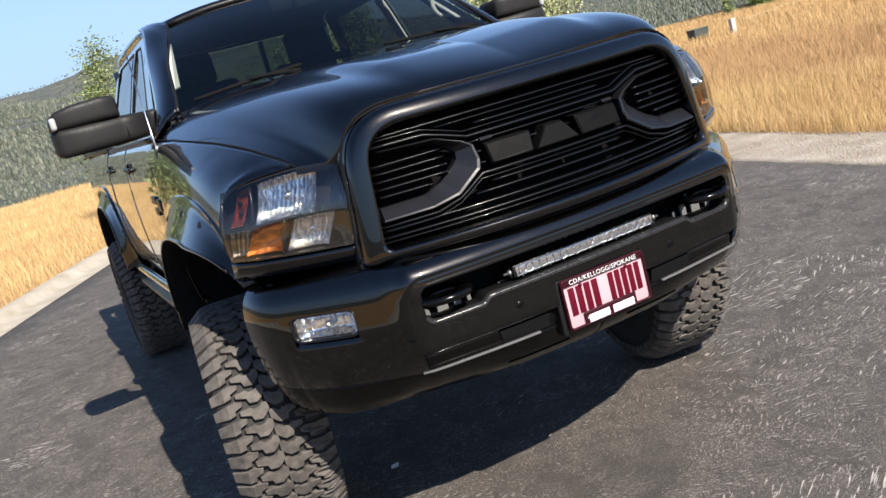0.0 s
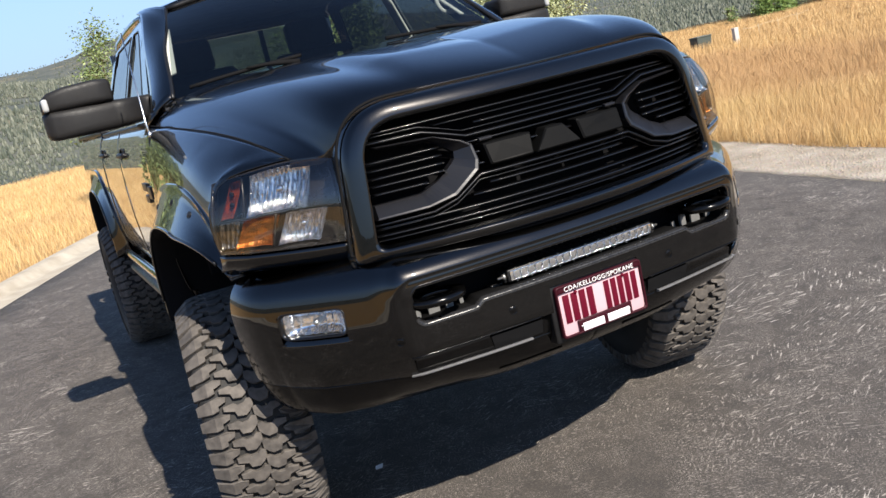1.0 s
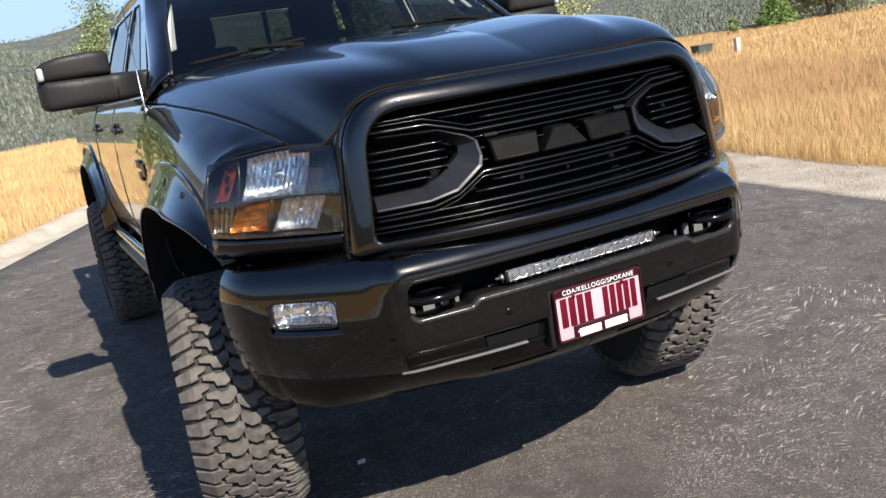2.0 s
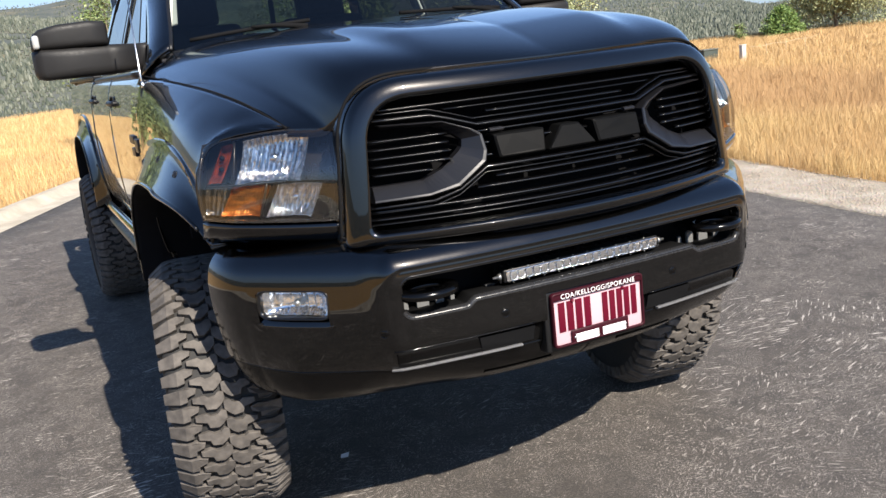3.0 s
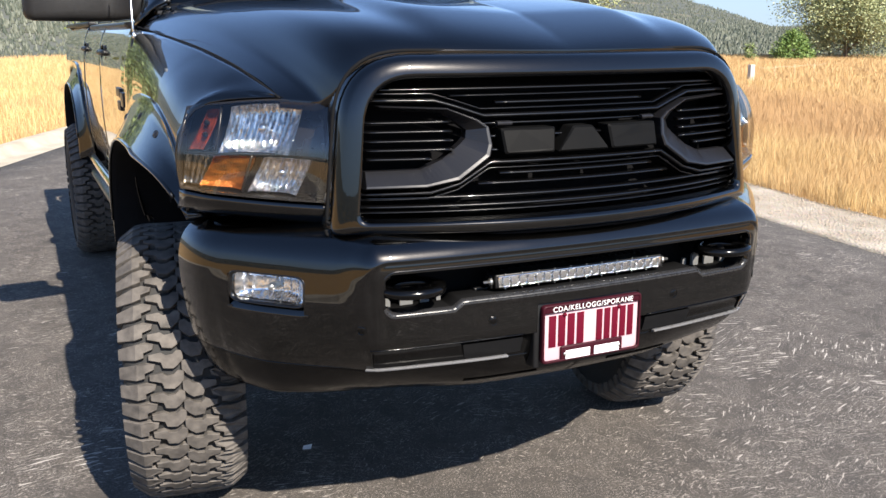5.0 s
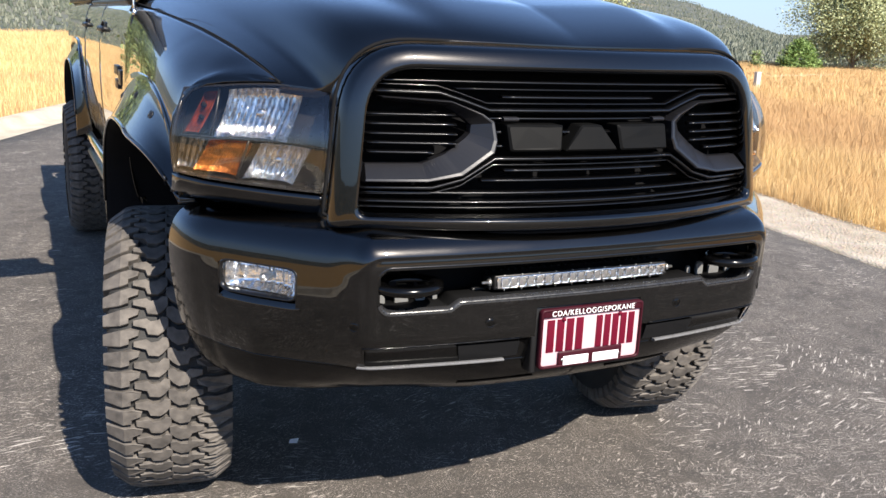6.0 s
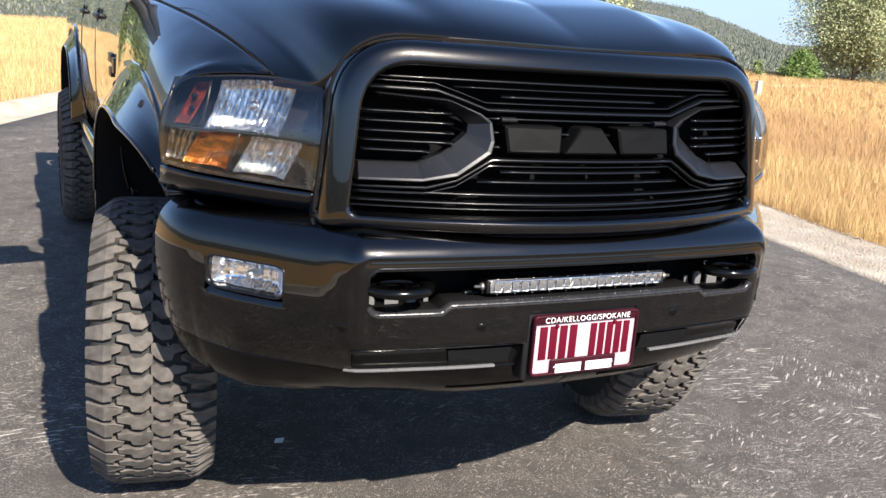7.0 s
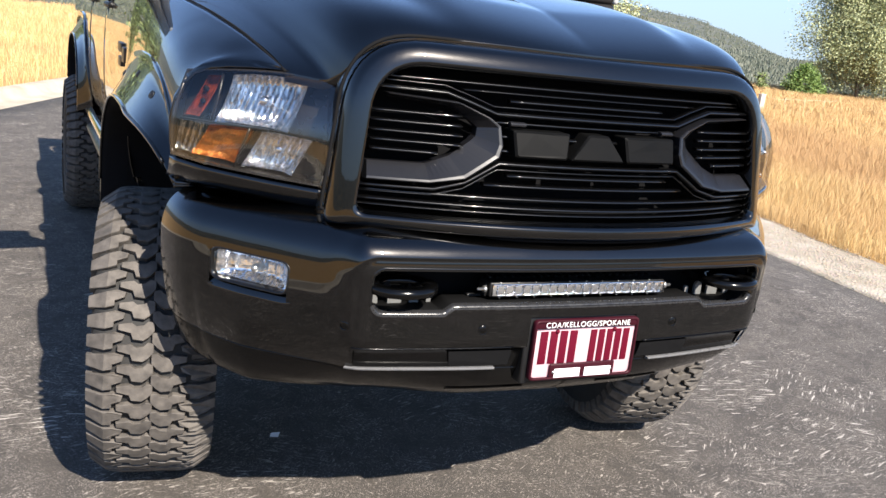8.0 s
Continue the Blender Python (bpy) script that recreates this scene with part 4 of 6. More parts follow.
# ---- headlights ----
def lamp_point(u, v, d=0.0):
    """A point of the headlight: u from the grille outwards, v upwards, d into the housing."""
    top = polyline_at(((0.606, 1.338), (0.755, 1.356), (0.942, 1.333)), u)
    bot = polyline_at(((0.664, 1.100), (0.822, 1.110), (0.980, 1.124)), u)
    x, z = bot[0] + (top[0] - bot[0]) * v, bot[1] + (top[1] - bot[1]) * v
    if u > 0.85:
        x += 0.018 * math.sin(math.pi * v) * (u - 0.85) / 0.15
    y = 0.175 + 0.066 * max(0, v) ** 3.6 + 0.52 * (x - 0.6) + 0.35 * (x - 0.6) ** 2 + 0.04 * max(0, u - 0.8) / 0.2
    return (x - 0.35 * d, y + d * 0.94, z)


def polyline_at(p, u):
    a, b, c = p
    return [(1 - u) * (1 - 2 * u) * a[i] + 4 * u * (1 - u) * b[i] + u * (2 * u - 1) * c[i] for i in range(2)]


def make_headlight(side):
    def P(u, v, d=0.0):
        x, y, z = lamp_point(u, v, d)
        return (x * side, y, z)
    us, vs = span(0, 1, 20), span(0, 1, 12)
    edge = [(u, 0) for u in us] + [(1, v) for v in vs[1:]] + [(u, 1) for u in us[::-1][1:]] + [(0, v) for v in vs[::-1][1:-1]]
    def grown(u, v, g):
        return (0.5 + (u - 0.5) * (1 + g), 0.5 + (v - 0.5) * (1 + g * 1.5))
    rows = []
    for g, d in ((0.012, 0.004), (0.0, 0.0), (-0.02, 0.004), (-0.025, 0.03), (-0.03, 0.085)):
        rows.append([P(*grown(u, v, g), d) for u, v in edge])
    lamp = part("headlight", mesh("headlight", *loft(rows, True), side < 0), SMOKE, truck, "smoked headlight with chrome reflectors and amber corner")
    rows = [[P(0.5 + (u - 0.5) * 0.99, 0.5 + (v - 0.5) * 0.99, 0.092) for u in us] for v in vs]
    part("housing_back", mesh("housing_back", *loft(rows), side < 0), SMOKE, lamp)
    def dish(name, u0, u1, v0, v1, material, depth, flute, label, lean=0.0, d0=0.02, ribs=8):
        nu, nv = 96, 12
        rows = []
        for j in range(nv + 1):
            b = j / nv
            row = []
            for i in range(nu + 1):
                a = i / nu
                hollow = 1 - (2 * a - 1) ** 4 * 0.8 - (2 * b - 1) ** 4 * 0.5
                row.append(P(u0 + (u1 - u0) * a + lean * (b - 0.5), v0 + (v1 - v0) * b, d0 + depth * hollow + flute * (math.sin(a * math.pi * 2 * ribs) * (1 - b * 0.3) + 0.15 * math.sin(b * 14 + 5 * math.sin(a * 8)) * max(0, 1 - 2.2 * b))))
            rows.append(row)
        ob = part(name, mesh(name, *loft(rows), side < 0), material, lamp, label)
        return ob
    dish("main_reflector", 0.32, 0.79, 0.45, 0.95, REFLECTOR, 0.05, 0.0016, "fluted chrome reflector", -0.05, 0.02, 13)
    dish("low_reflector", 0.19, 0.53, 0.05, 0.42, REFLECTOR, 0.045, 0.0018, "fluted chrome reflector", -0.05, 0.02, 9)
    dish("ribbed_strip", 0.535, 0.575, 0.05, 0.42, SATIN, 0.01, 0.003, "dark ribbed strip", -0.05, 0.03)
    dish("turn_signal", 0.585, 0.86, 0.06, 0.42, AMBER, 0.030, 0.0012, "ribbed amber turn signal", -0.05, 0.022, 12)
    dish("side_marker", 0.865, 0.930, 0.47, 0.93, ORANGE, 0.02, 0.003, "orange side marker", -0.06, 0.035)
    dish("clear_corner", 0.865, 0.975, 0.06, 0.42, CORNER, 0.015, 0.002, "bright fluted corner", -0.02, 0.026, 4)
    for v in (0.64, 0.78):
        c = Vector(P(0.898, v, 0.045))
        part("marker_bulb", mesh("marker_bulb", *capped([ring(c + Vector((0, 0.01, 0)), (0, -1, 0), 0.007, 10), ring(c - Vector((0, 0.006, 0)), (0, -1, 0), 0.006, 10)])), DARK, lamp)
    for (u, v, r) in ((0.56, 0.70, 0.014), (0.36, 0.26, 0.012)):
        c = Vector(P(u, v, 0.055))
        w = Vector((0.35 * side, -1, 0)).normalized()
        part("bulb_shield", mesh("bulb_shield", *capped([ring(c + w * -0.03, w, r * 0.7, 14), ring(c + w * 0.004, w, r, 14), ring(c + w * 0.02, w, r * 0.9, 14), ring(c + w * 0.026, w, r * 0.5, 14)])), CHROME, lamp)
    # rims that part the chambers
    for line in ([(u, 0.435) for u in span(0.03, 0.97, 14)], [(0.60 - 0.02 * v, v) for v in span(0.03, 0.44, 6)], [(0.845 - 0.02 * v, v) for v in span(0.46, 0.96, 6)]):
        v, f = tube([P(u, v, 0.022) for u, v in line], 0.0035, 6)
        part("chamber_rim", mesh("chamber_rim", v, f, side < 0), SMOKE, lamp)
    rows = [[P(u, v, -0.004 - 0.012 * math.sin(math.pi * u) * math.sin(math.pi * v)) for u in us] for v in vs]
    g = part("headlight_lens", mesh("headlight_lens", *loft(rows), side < 0), SMOKED_LENS, lamp, "lightly smoked outer lens")
    g.visible_shadow = False
    part("lens_edge", mesh("lens_edge", *tube([P(0.004, v, -0.003) for v in span(0.02, 0.98, 10)], 0.0028, 6)), ALLOY, lamp)
    # painted panel below the lamp
    rows = []
    for k in range(7):
        b = k / 6
        rows.append([(side * x, y - 0.006 + 0.05 * (1 - b) ** 3, z * b + (1.028 + 0.035 * u) * (1 - b)) for u in us for x, y, z in [lamp_point(u * 1.03 - 0.015, -0.03)]])
    part("lamp_filler", mesh("lamp_filler", *loft(rows), side < 0), PAINT, truck, "black filler panel below the headlight", solid=0.01)


make_headlight(1)
make_headlight(-1)


# ---- bodywork ----
SEAM = [(0.738, 0.324, 1.356), (0.763, 0.42, 1.389), (0.80, 0.55, 1.432), (0.845, 0.75, 1.472), (0.880, 1.0, 1.500), (0.900, 1.25, 1.518), (0.912, 1.62, 1.540)]
DOOR_Y, CAB_END, BED_Y, TAIL = 1.622, 3.86, 3.90, 6.02
SIDE_Z = [0.60, 0.78, 0.86, 0.95, 1.1, 1.25, 1.38, 1.46, 1.52, 1.56]
SIDE_X = [0.86, 0.915, 0.945, 0.962, 0.973, 0.975, 0.968, 0.960, 0.944, 0.915]


def taper(y):
    """The body draws in a little from the doors to the tail."""
    return 0.009 * max(0.0, y - 1.8)


def side_x(y, z):
    x = smooth_table(z, SIDE_Z, SIDE_X, 0.03) - taper(y)
    if y < 0.9:
        x -= 0.03 * ((0.9 - y) / 0.5) ** 2
    return x


def arch(y, centre, half, top, foot):
    """The wheel opening's upper edge at y, or None beside it."""
    t = abs(y - centre) / half
    return None if t >= 1 else foot + (top - foot) * (1 - t ** 3.0) ** (1 / 2.2)


def make_hood():
    front = [(0, 0.118, 1.478), (0.14, 0.122, 1.478), (0.28, 0.135, 1.478), (0.42, 0.155, 1.477), (0.50, 0.168, 1.470), (0.56, 0.178, 1.452), (0.600, 0.194, 1.416), (0.630, 0.224, 1.372), (0.654, 0.260, 1.352), (0.682, 0.281, 1.353), (0.712, 0.301, 1.356), (0.737, 0.321, 1.359)]
    back = [(0, 1.535, 1.676), (0.16, 1.535, 1.676), (0.32, 1.545, 1.673), (0.47, 1.555, 1.667), (0.60, 1.570, 1.657), (0.69, 1.578, 1.645), (0.76, 1.582, 1.629), (0.81, 1.585, 1.609), (0.845, 1.58, 1.588), (0.87, 1.59, 1.573), (0.89, 1.60, 1.557), (0.905, 1.605, 1.544)]
    lift = [(0, 0.10, 0.066), (0, 0.10, 0.066), (0, 0.10, 0.066), (0.005, 0.10, 0.072), (0.035, 0.095, 0.085), (0.08, 0.085, 0.105), (0.115, 0.10, 0.125), (0.125, 0.12, 0.13), (0.11, 0.13, 0.13), (0.08, 0.14, 0.12), (0.055, 0.15, 0.105), (0.04, 0.16, 0.09)]
    n = 64
    F, B, L = polyline(front, n), polyline(back, n), polyline(lift, n)
    half = []
    for s in range(n):
        f0, b0, l0 = F[s], B[s], L[s]
        run = b0[1] - f0[1]
        row = []
        for k in range(41):
            t = k / 40
            t = t ** 1.35
            p1 = [f0[i] + l0[i] for i in range(3)]
            p2 = [b0[0] - 0.025 * run * min(1, s / 30), b0[1] - 0.45 * run, b0[2] - 0.028 * run - 0.01]
            q = bez(f0, p1, p2, b0, t)
            # raised panel along the middle
            e = abs(q[0]) / (0.34 + 0.12 * t)
            q[2] += 0.028 * min(1, t * 3) ** 1.5 * (1 - max(0, (t - 0.55) / 0.45)) ** 1.2 * (1 / (1 + math.exp((e - 1) * 18)))
            row.append(tuple(q))
        # rolled front lip
        row.insert(0, (f0[0], f0[1] + 0.016, f0[2] - 0.024))
        half.append(row)
    rows = [[(-x, y, z) for x, y, z in r] for r in half[:0:-1]] + half
    v, f = loft(rows)
    hood = part("hood", mesh("hood", v, f, True), PAINT, truck, "long gloss black hood with a raised middle")
    # black gap that parts hood and fender
    for side in (1, -1):
        v, f = tube([(side * x, y, z + 0.003) for x, y, z in polyline(SEAM, 60)], 0.0046, 6)
        part("hood_gap", mesh("hood_gap", v, f), DARK, hood)


def make_fender(side):
    n = 60
    top = polyline(SEAM, n)
    # lower border: over the lamp, down its outer edge, then along the wheel opening
    low = [lamp_point(u, 1.02, 0.006) for u in span(0.43, 0.90, 8)] + [lamp_point(u, v, 0.006) for u, v in ((0.94, 1.01), (0.97, 0.985), (0.99, 0.95), (1.004, 0.90), (1.012, 0.84))] + [lamp_point(1.012, v, 0.006) for v in (0.75, 0.5, 0.25, 0.02, -0.10)]
    for y in span(0.50, 1.70, 16):
        a = arch(y, FRONT_AXLE, 0.66, 1.25, 0.80)
        z = max(a or 0.80, 0.80)
        low.append((side_x(y, z), y, z))
    low = [p for p in low if p[1] < 1.62] + [(side_x(1.62, 0.80), 1.62, 0.80)]
    seam_len = np.cumsum([0] + [math.dist(low[i], low[i + 1]) for i in range(len(low) - 1)])
    arr = np.array(low)
    rows = []
    edge = []
    for s in range(n):
        # the border's share follows the seam's bearing so that rows run square to the body
        share = smooth_table(top[s][1], [0.26, 0.324, 0.42, 0.50, 0.56, 0.62, 0.75, 1.05, 1.40, 1.62], [-0.10, 0.0, 0.12, 0.22, 0.31, 0.38, 0.47, 0.60, 0.80, 1.0], 0.06)
        edge.append([float(np.interp(share * seam_len[-1], seam_len, arr[:, c])) for c in range(3)])
    edge = np.array(edge)
    for _ in range(2):
        edge[1:-1] = (edge[:-2] + 2 * edge[1:-1] + edge[2:]) / 4
    for s in range(n):
        T, B = top[s], [float(c) for c in edge[s]]
        L = math.dist(T, B)
        flat = min(1.0, max(0.0, (T[1] - 0.40) / 0.30))
        p1 = Vector((T[0] + L * (0.22 + 0.08 * flat), T[1] - 0.10 * L * (1 - flat), T[2] - L * (0.02 + 0.02 * flat)))
        p2 = Vector((B[0] + 0.012 * flat, B[1] + 0.10 * L * (1 - flat), B[2] + L * (0.18 + 0.34 * flat)))
        # the shoulder that runs back from the lamp's outer corner
        S = Vector((lerp_table(T[1], [0.45, 0.75, 1.05, 1.62], [0.965, 0.968, 0.962, 0.938]), 0.5 * (T[1] + B[1]), lerp_table(T[1], [0.45, 0.75, 1.05, 1.30, 1.62], [1.345, 1.405, 1.455, 1.497, 1.530])))
        p1, p2 = p1.lerp(S, 0.75 * flat), p2.lerp(S.lerp(Vector(B), 0.28), 0.85 * flat)
        row = [Vector(bez(T, p1, p2, B, k / 20)) for k in range(21)]
        flush = min(1.0, max(0.0, (T[1] - 1.15) / 0.38))
        for k, q in enumerate(row):
            zk = T[2] + (B[2] - T[2]) * k / 20
            row[k] = tuple(q.lerp(Vector((side_x(1.62, zk), T[1] + (B[1] - T[1]) * k / 20, zk)), flush * flush * (3 - 2 * flush)))
        rows.append(row)
    v, f = loft(rows)
    fender = part("fender", mesh("fender", mirrored(v, side), f, side > 0), PAINT, truck, "gloss black front fender", solid=0.006, offset=-1.0)
    # inner arch liner
    rows = []
    for k in range(25):
        a = math.pi * k / 24
        y, z = FRONT_AXLE - 0.60 * math.cos(a), 0.72 + 0.50 * math.sin(a) ** 0.8
        rows.append([(side * x, y, z) for x in (0.965 if k > 5 else 0.86, 0.80, 0.55)])
    v, f = loft(rows)
    part("arch_liner", mesh("arch_liner", v, f, side > 0), DARK, fender)


def make_flare(side, centre, front):
    """Bolt-on wheel arch flare: swells from the body to a rolled lip."""
    rows = []
    n = 48
    for k in range(n + 1):
        a0 = 0.10 if front else -0.03
        a = math.pi * (a0 + (1.03 - a0) * k / n)
        c, s = math.cos(a), math.sin(a)
        def sup(hy, top, foot, p=2.6):
            cc = math.copysign(abs(c) ** (2 / p), c) * (0.83 if front and c > 0 else 1.0)
            return centre - hy * cc, foot + (top - foot) * (math.copysign(abs(s) ** (2 / p), s))
        yo, zo = sup(0.705, 1.335, 0.86)
        ym, zm = sup(0.675, 1.29, 0.84)
        yl, zl = sup(0.61, 1.185, 0.80)
        yi, zi = sup(0.595, 1.165, 0.79)
        xb = side_x(max(yo, 0.55), max(0.8, zo))
        pinch = max(0.0, 1 - k / 16) ** 1.4 if front else 0.0
        ym, zm = ym + (yo - ym) * 0.7 * pinch, zm + (zo - zm) * 0.7 * pinch
        yl, zl = yl + (yo - yl) * 0.85 * pinch, zl + (zo - zl) * 0.85 * pinch
        yi, zi = yi + (yo - yi) * 0.85 * pinch, zi + (zo - zi) * 0.85 * pinch
        bulge = (1.046 if front else 0.995) - 0.088 * pinch
        rows.append([(side * (xb - 0.004), yo, zo), (side * (xb + 0.012), yo, zo - 0.004), (side * (xb + 0.5 * (bulge - 0.055 - xb)), ym + (yo - ym) * 0.5, zm + (zo - zm) * 0.5),
                     (side * (bulge - 0.050), ym, zm), (side * (bulge - 0.022), yl + (ym - yl) * 0.5, zl + (zm - zl) * 0.5), (side * (bulge + 0.004), yl + (ym - yl) * 0.1, zl + (zm - zl) * 0.1),
                     (side * (bulge + 0.01), yl, zl), (side * (bulge - 0.01), yi, zi), (side * (xb - 0.06), yi, zi)])
    v, f = loft([r[6:] for r in rows])
    inner = mesh("flare_inside", v, f, side > 0)
    v, f = loft([r[:7] for r in rows])
    fl = part("wheel_flare", mesh("wheel_flare", v, f, side > 0), PAINT, truck, "gloss black wheel flare with bolt pockets", solid=0.005, offset=1.0)
    v, f = tube([r[6] for r in rows[3:-2]], 0.0055, 8)
    part("flare_lip", mesh("flare_lip", v, f), PAINT, fl)
    part("flare_inside", inner, DARK, fl)
    if front:
        part("flare_end", mesh("flare_end", *tube([rows[0][k] for k in (1, 2, 3, 4, 5, 6)], 0.006, 8)), PAINT, fl)
    for k in (6, 13, 20, 28, 35, 42):
        p, q = Vector(rows[k][3]), Vector(rows[k][4])
        c = p.lerp(q, 0.35)
        t1 = (Vector(rows[k + 1][3]) - p).normalized()
        nrm = t1.cross(q - p).normalized()
        if nrm.x * side < 0:
            nrm = -nrm
        part("flare_bolt", mesh("flare_bolt", *capped([ring(c - nrm * 0.004, nrm, 0.012, 12), ring(c + nrm * 0.002, nrm, 0.012, 12), ring(c - nrm * 0.001, nrm, 0.009, 12), ring(c + nrm * 0.004, nrm, 0.006, 6 * 2)])), SATIN, fl)


def side_panel(name, y0, y1, side, z0, label, hole=None, parent=None, z1=1.55):
    rows = []
    n = max(6, int((y1 - y0) / 0.04))
    for y in span(y0, y1, n):
        a = arch(y, *hole) if hole else None
        zb = a if a else z0
        rows.append([(side * side_x(y, zb + (z1 - zb) * k / 22), y, zb + (z1 - zb) * k / 22) for k in range(23)])
    v, f = loft(rows)
    return part(name, mesh(name, v, f, side < 0), PAINT, parent or truck, label, solid=0.02, offset=1.0)


def make_handle(side, y, door):
    x = side_x(y, 1.43)
    rows = []
    for r, d in ((1.0, 0.001), (0.9, 0.004), (0.8, -0.012), (0.3, -0.018)):
        rows.append([(side * (x + d), y + 0.125 * r * math.cos(2 * math.pi * k / 24), 1.425 + 0.047 * r * math.sin(2 * math.pi * k / 24)) for k in range(24)])
    h = part("door_handle", mesh("door_handle", *capped(rows), side < 0), PLASTIC, door, "black door handle")
    path = [(side * (x + d), y + o, 1.435) for o, d in ((-0.11, 0.000), (-0.085, 0.010), (0, 0.016), (0.085, 0.012), (0.11, 0.000))]
    v, f = tube(polyline(path, 12), 0.013, 8)
    part("grip", mesh("grip", v, f), PLASTIC, h)


def house_x(y, z):
    """Half width of the cab above the belt line."""
    return 0.905 - taper(y) - (z - 1.545) * 0.36 - 0.10 * max(0, (z - 1.95)) ** 0.9


WIN_F = [(1.93, 1.575), (2.70, 1.575), (2.70, 2.015), (2.50, 2.01), (2.36, 1.955)]
WIN_R = [(2.80, 1.575), (3.62, 1.575), (3.70, 1.72), (3.52, 2.005), (2.80, 2.015)]


def make_cab():
    for side in (1, -1):
        # doors
        fd = side_panel("front_door", DOOR_Y + 0.004, 2.746, side, 0.80, "gloss black front door")
        rd = side_panel("rear_door", 2.7505, CAB_END, side, 0.80, "gloss black rear door", (REAR_AXLE, 0.66, 1.25, 0.8))
        for y, d in ((2.56, fd), (3.68, rd)):
            make_handle(side, y, d)
        # window frames: one sheet with two openings
        bm = bmesh.new()
        outer = [(1.66, 1.548), (3.86, 1.548), (3.84, 1.70), (3.66, 2.06), (3.3, 2.085), (2.52, 2.085), (2.30, 2.02), (2.0, 1.80)]
        edges = []
        for loop, rad in ((outer, 0.03), (WIN_F, 0.02), (WIN_R, 0.03)):
            lp = rounded(loop, [rad] * len(loop), 4, 6)
            vs = [bm.verts.new((side * house_x(y, z), y, z)) for y, z in lp]
            edges += [bm.edges.new((vs[i], vs[(i + 1) % len(vs)])) for i in range(len(vs))]
        flat = {v: v.co.copy() for v in bm.verts}
        for v in bm.verts:
            v.co.x = 0
        bmesh.ops.triangle_fill(bm, use_beauty=True, use_dissolve=False, edges=edges)
        for v, c in flat.items():
            v.co = c
        bmesh.ops.recalc_face_normals(bm, faces=bm.faces[:])
        bm.faces.ensure_lookup_table()
        if bm.faces[0].normal.x * side < 0:
            bmesh.ops.reverse_faces(bm, faces=bm.faces[:])
        part("window_frame", bm, PAINT, truck, "black side window frame", solid=0.010)
        for name, win in (("front_window", WIN_F), ("rear_window", WIN_R)):
            lp = rounded(win, [0.02] * 5, 4, 6)
            vs = [(side * (house_x(y, z) - 0.004), y, z) for y, z in lp]
            g = part(name, mesh(name, vs, [tuple(range(len(vs)))], side < 0, smooth=False), TINTED, truck, "dark tinted side window")
            g.visible_shadow = False
            v, f = tube([(side * (house_x(y, z) - 0.001), y, z) for y, z in lp + [lp[0]]], 0.004, 6)
            part("window_seal", mesh("window_seal", v, f), PLASTIC, g)
        v, f = tube([(side * (0.915 - taper(y)), y, 1.553) for y in span(1.75, 3.84, 10)], 0.012, 8)
        part("belt_strip", mesh("belt_strip", v, f), PLASTIC, truck)
        # windscreen pillar
        outer_e = polyline([(0.900, 1.64, 1.548), (0.862, 1.72, 1.640), (0.812, 1.92, 1.765), (0.768, 2.12, 1.905), (0.715, 2.32, 2.045), (0.70, 2.52, 2.085)], 24)
        inner_e = polyline([(0.80, 1.585, 1.630), (0.775, 1.68, 1.70), (0.725, 1.90, 1.85), (0.648, 2.14, 1.965), (0.596, 2.31, 2.065)], 24)
        rows = []
        for o, i in zip(outer_e, inner_e):
            o, i = Vector(o), Vector(i)
            rows.append([(side * p.x, p.y, p.z) for p in (o.lerp(i, t) + Vector((0.004, -0.018, 0.012)) * math.sin(math.pi * t) ** 0.7 for t in (0, 0.12, 0.3, 0.5, 0.7, 0.88, 1.0))])
        v, f = loft(rows)
        part("windscreen_pillar", mesh("windscreen_pillar", v, f, side < 0), PAINT, truck, solid=0.012)
        v, f = tube([(side * (p[0] + 0.004), p[1] - 0.010, p[2] + 0.002) for p in inner_e], 0.009, 6)
        part("windscreen_seal", mesh("windscreen_seal", v, f), PLASTIC, truck)
        # corner behind the hood, with the black cowl end
        rows = [[(side * x, y, z) for x, y, z in ((0.80, 1.585, 1.622), (0.85, 1.60, 1.60), (0.885, 1.61, 1.575), (0.912, 1.62, 1.543))], [(side * x, y, z) for x, y, z in ((0.80, 1.60, 1.64), (0.85, 1.63, 1.625), (0.89, 1.65, 1.59), (0.915, 1.66, 1.548))]]
        part("cowl_end", mesh("cowl_end", *loft(rows), side > 0), PAINT, truck, solid=0.01)
        # rocker and step
        rows = [[(side * x, y, z) for x, z in ((0.93, 0.80), (0.955, 0.77), (0.94, 0.73), (0.86, 0.715), (0.80, 0.73))] for y in span(1.70, 4.15, 12)]
        part("rocker_panel", mesh("rocker_panel", *loft(rows), side > 0), PAINT, truck, solid=0.01)
        rows = []
        for y in span(1.85, 4.05, 20):
            e = min(1, min(y - 1.85, 4.05 - y) / 0.12 + 0.25)
            rows.append([(side * (0.915 + 0.050 * e * math.cos(a)), y, 0.685 + 0.030 * math.sin(a)) for a in [2 * math.pi * k / 14 for k in range(14)]])
        step = part("side_step", mesh("side_step", *capped(rows), side < 0), SATIN, truck, "black side step below the doors")
        for y in (2.1, 3.0, 3.85):
            v, f = tube([(side * 0.70, y, 0.72), (side * 0.84, y, 0.69), (side * 0.91, y, 0.68)], 0.018, 8)
            part("step_bracket", mesh("step_bracket", v, f), FRAME_STEEL, step)
        # bed
        side_panel("bedside", BED_Y, TAIL, side, 0.80, "gloss black bed side", (REAR_AXLE, 0.66, 1.25, 0.8), z1=1.565)
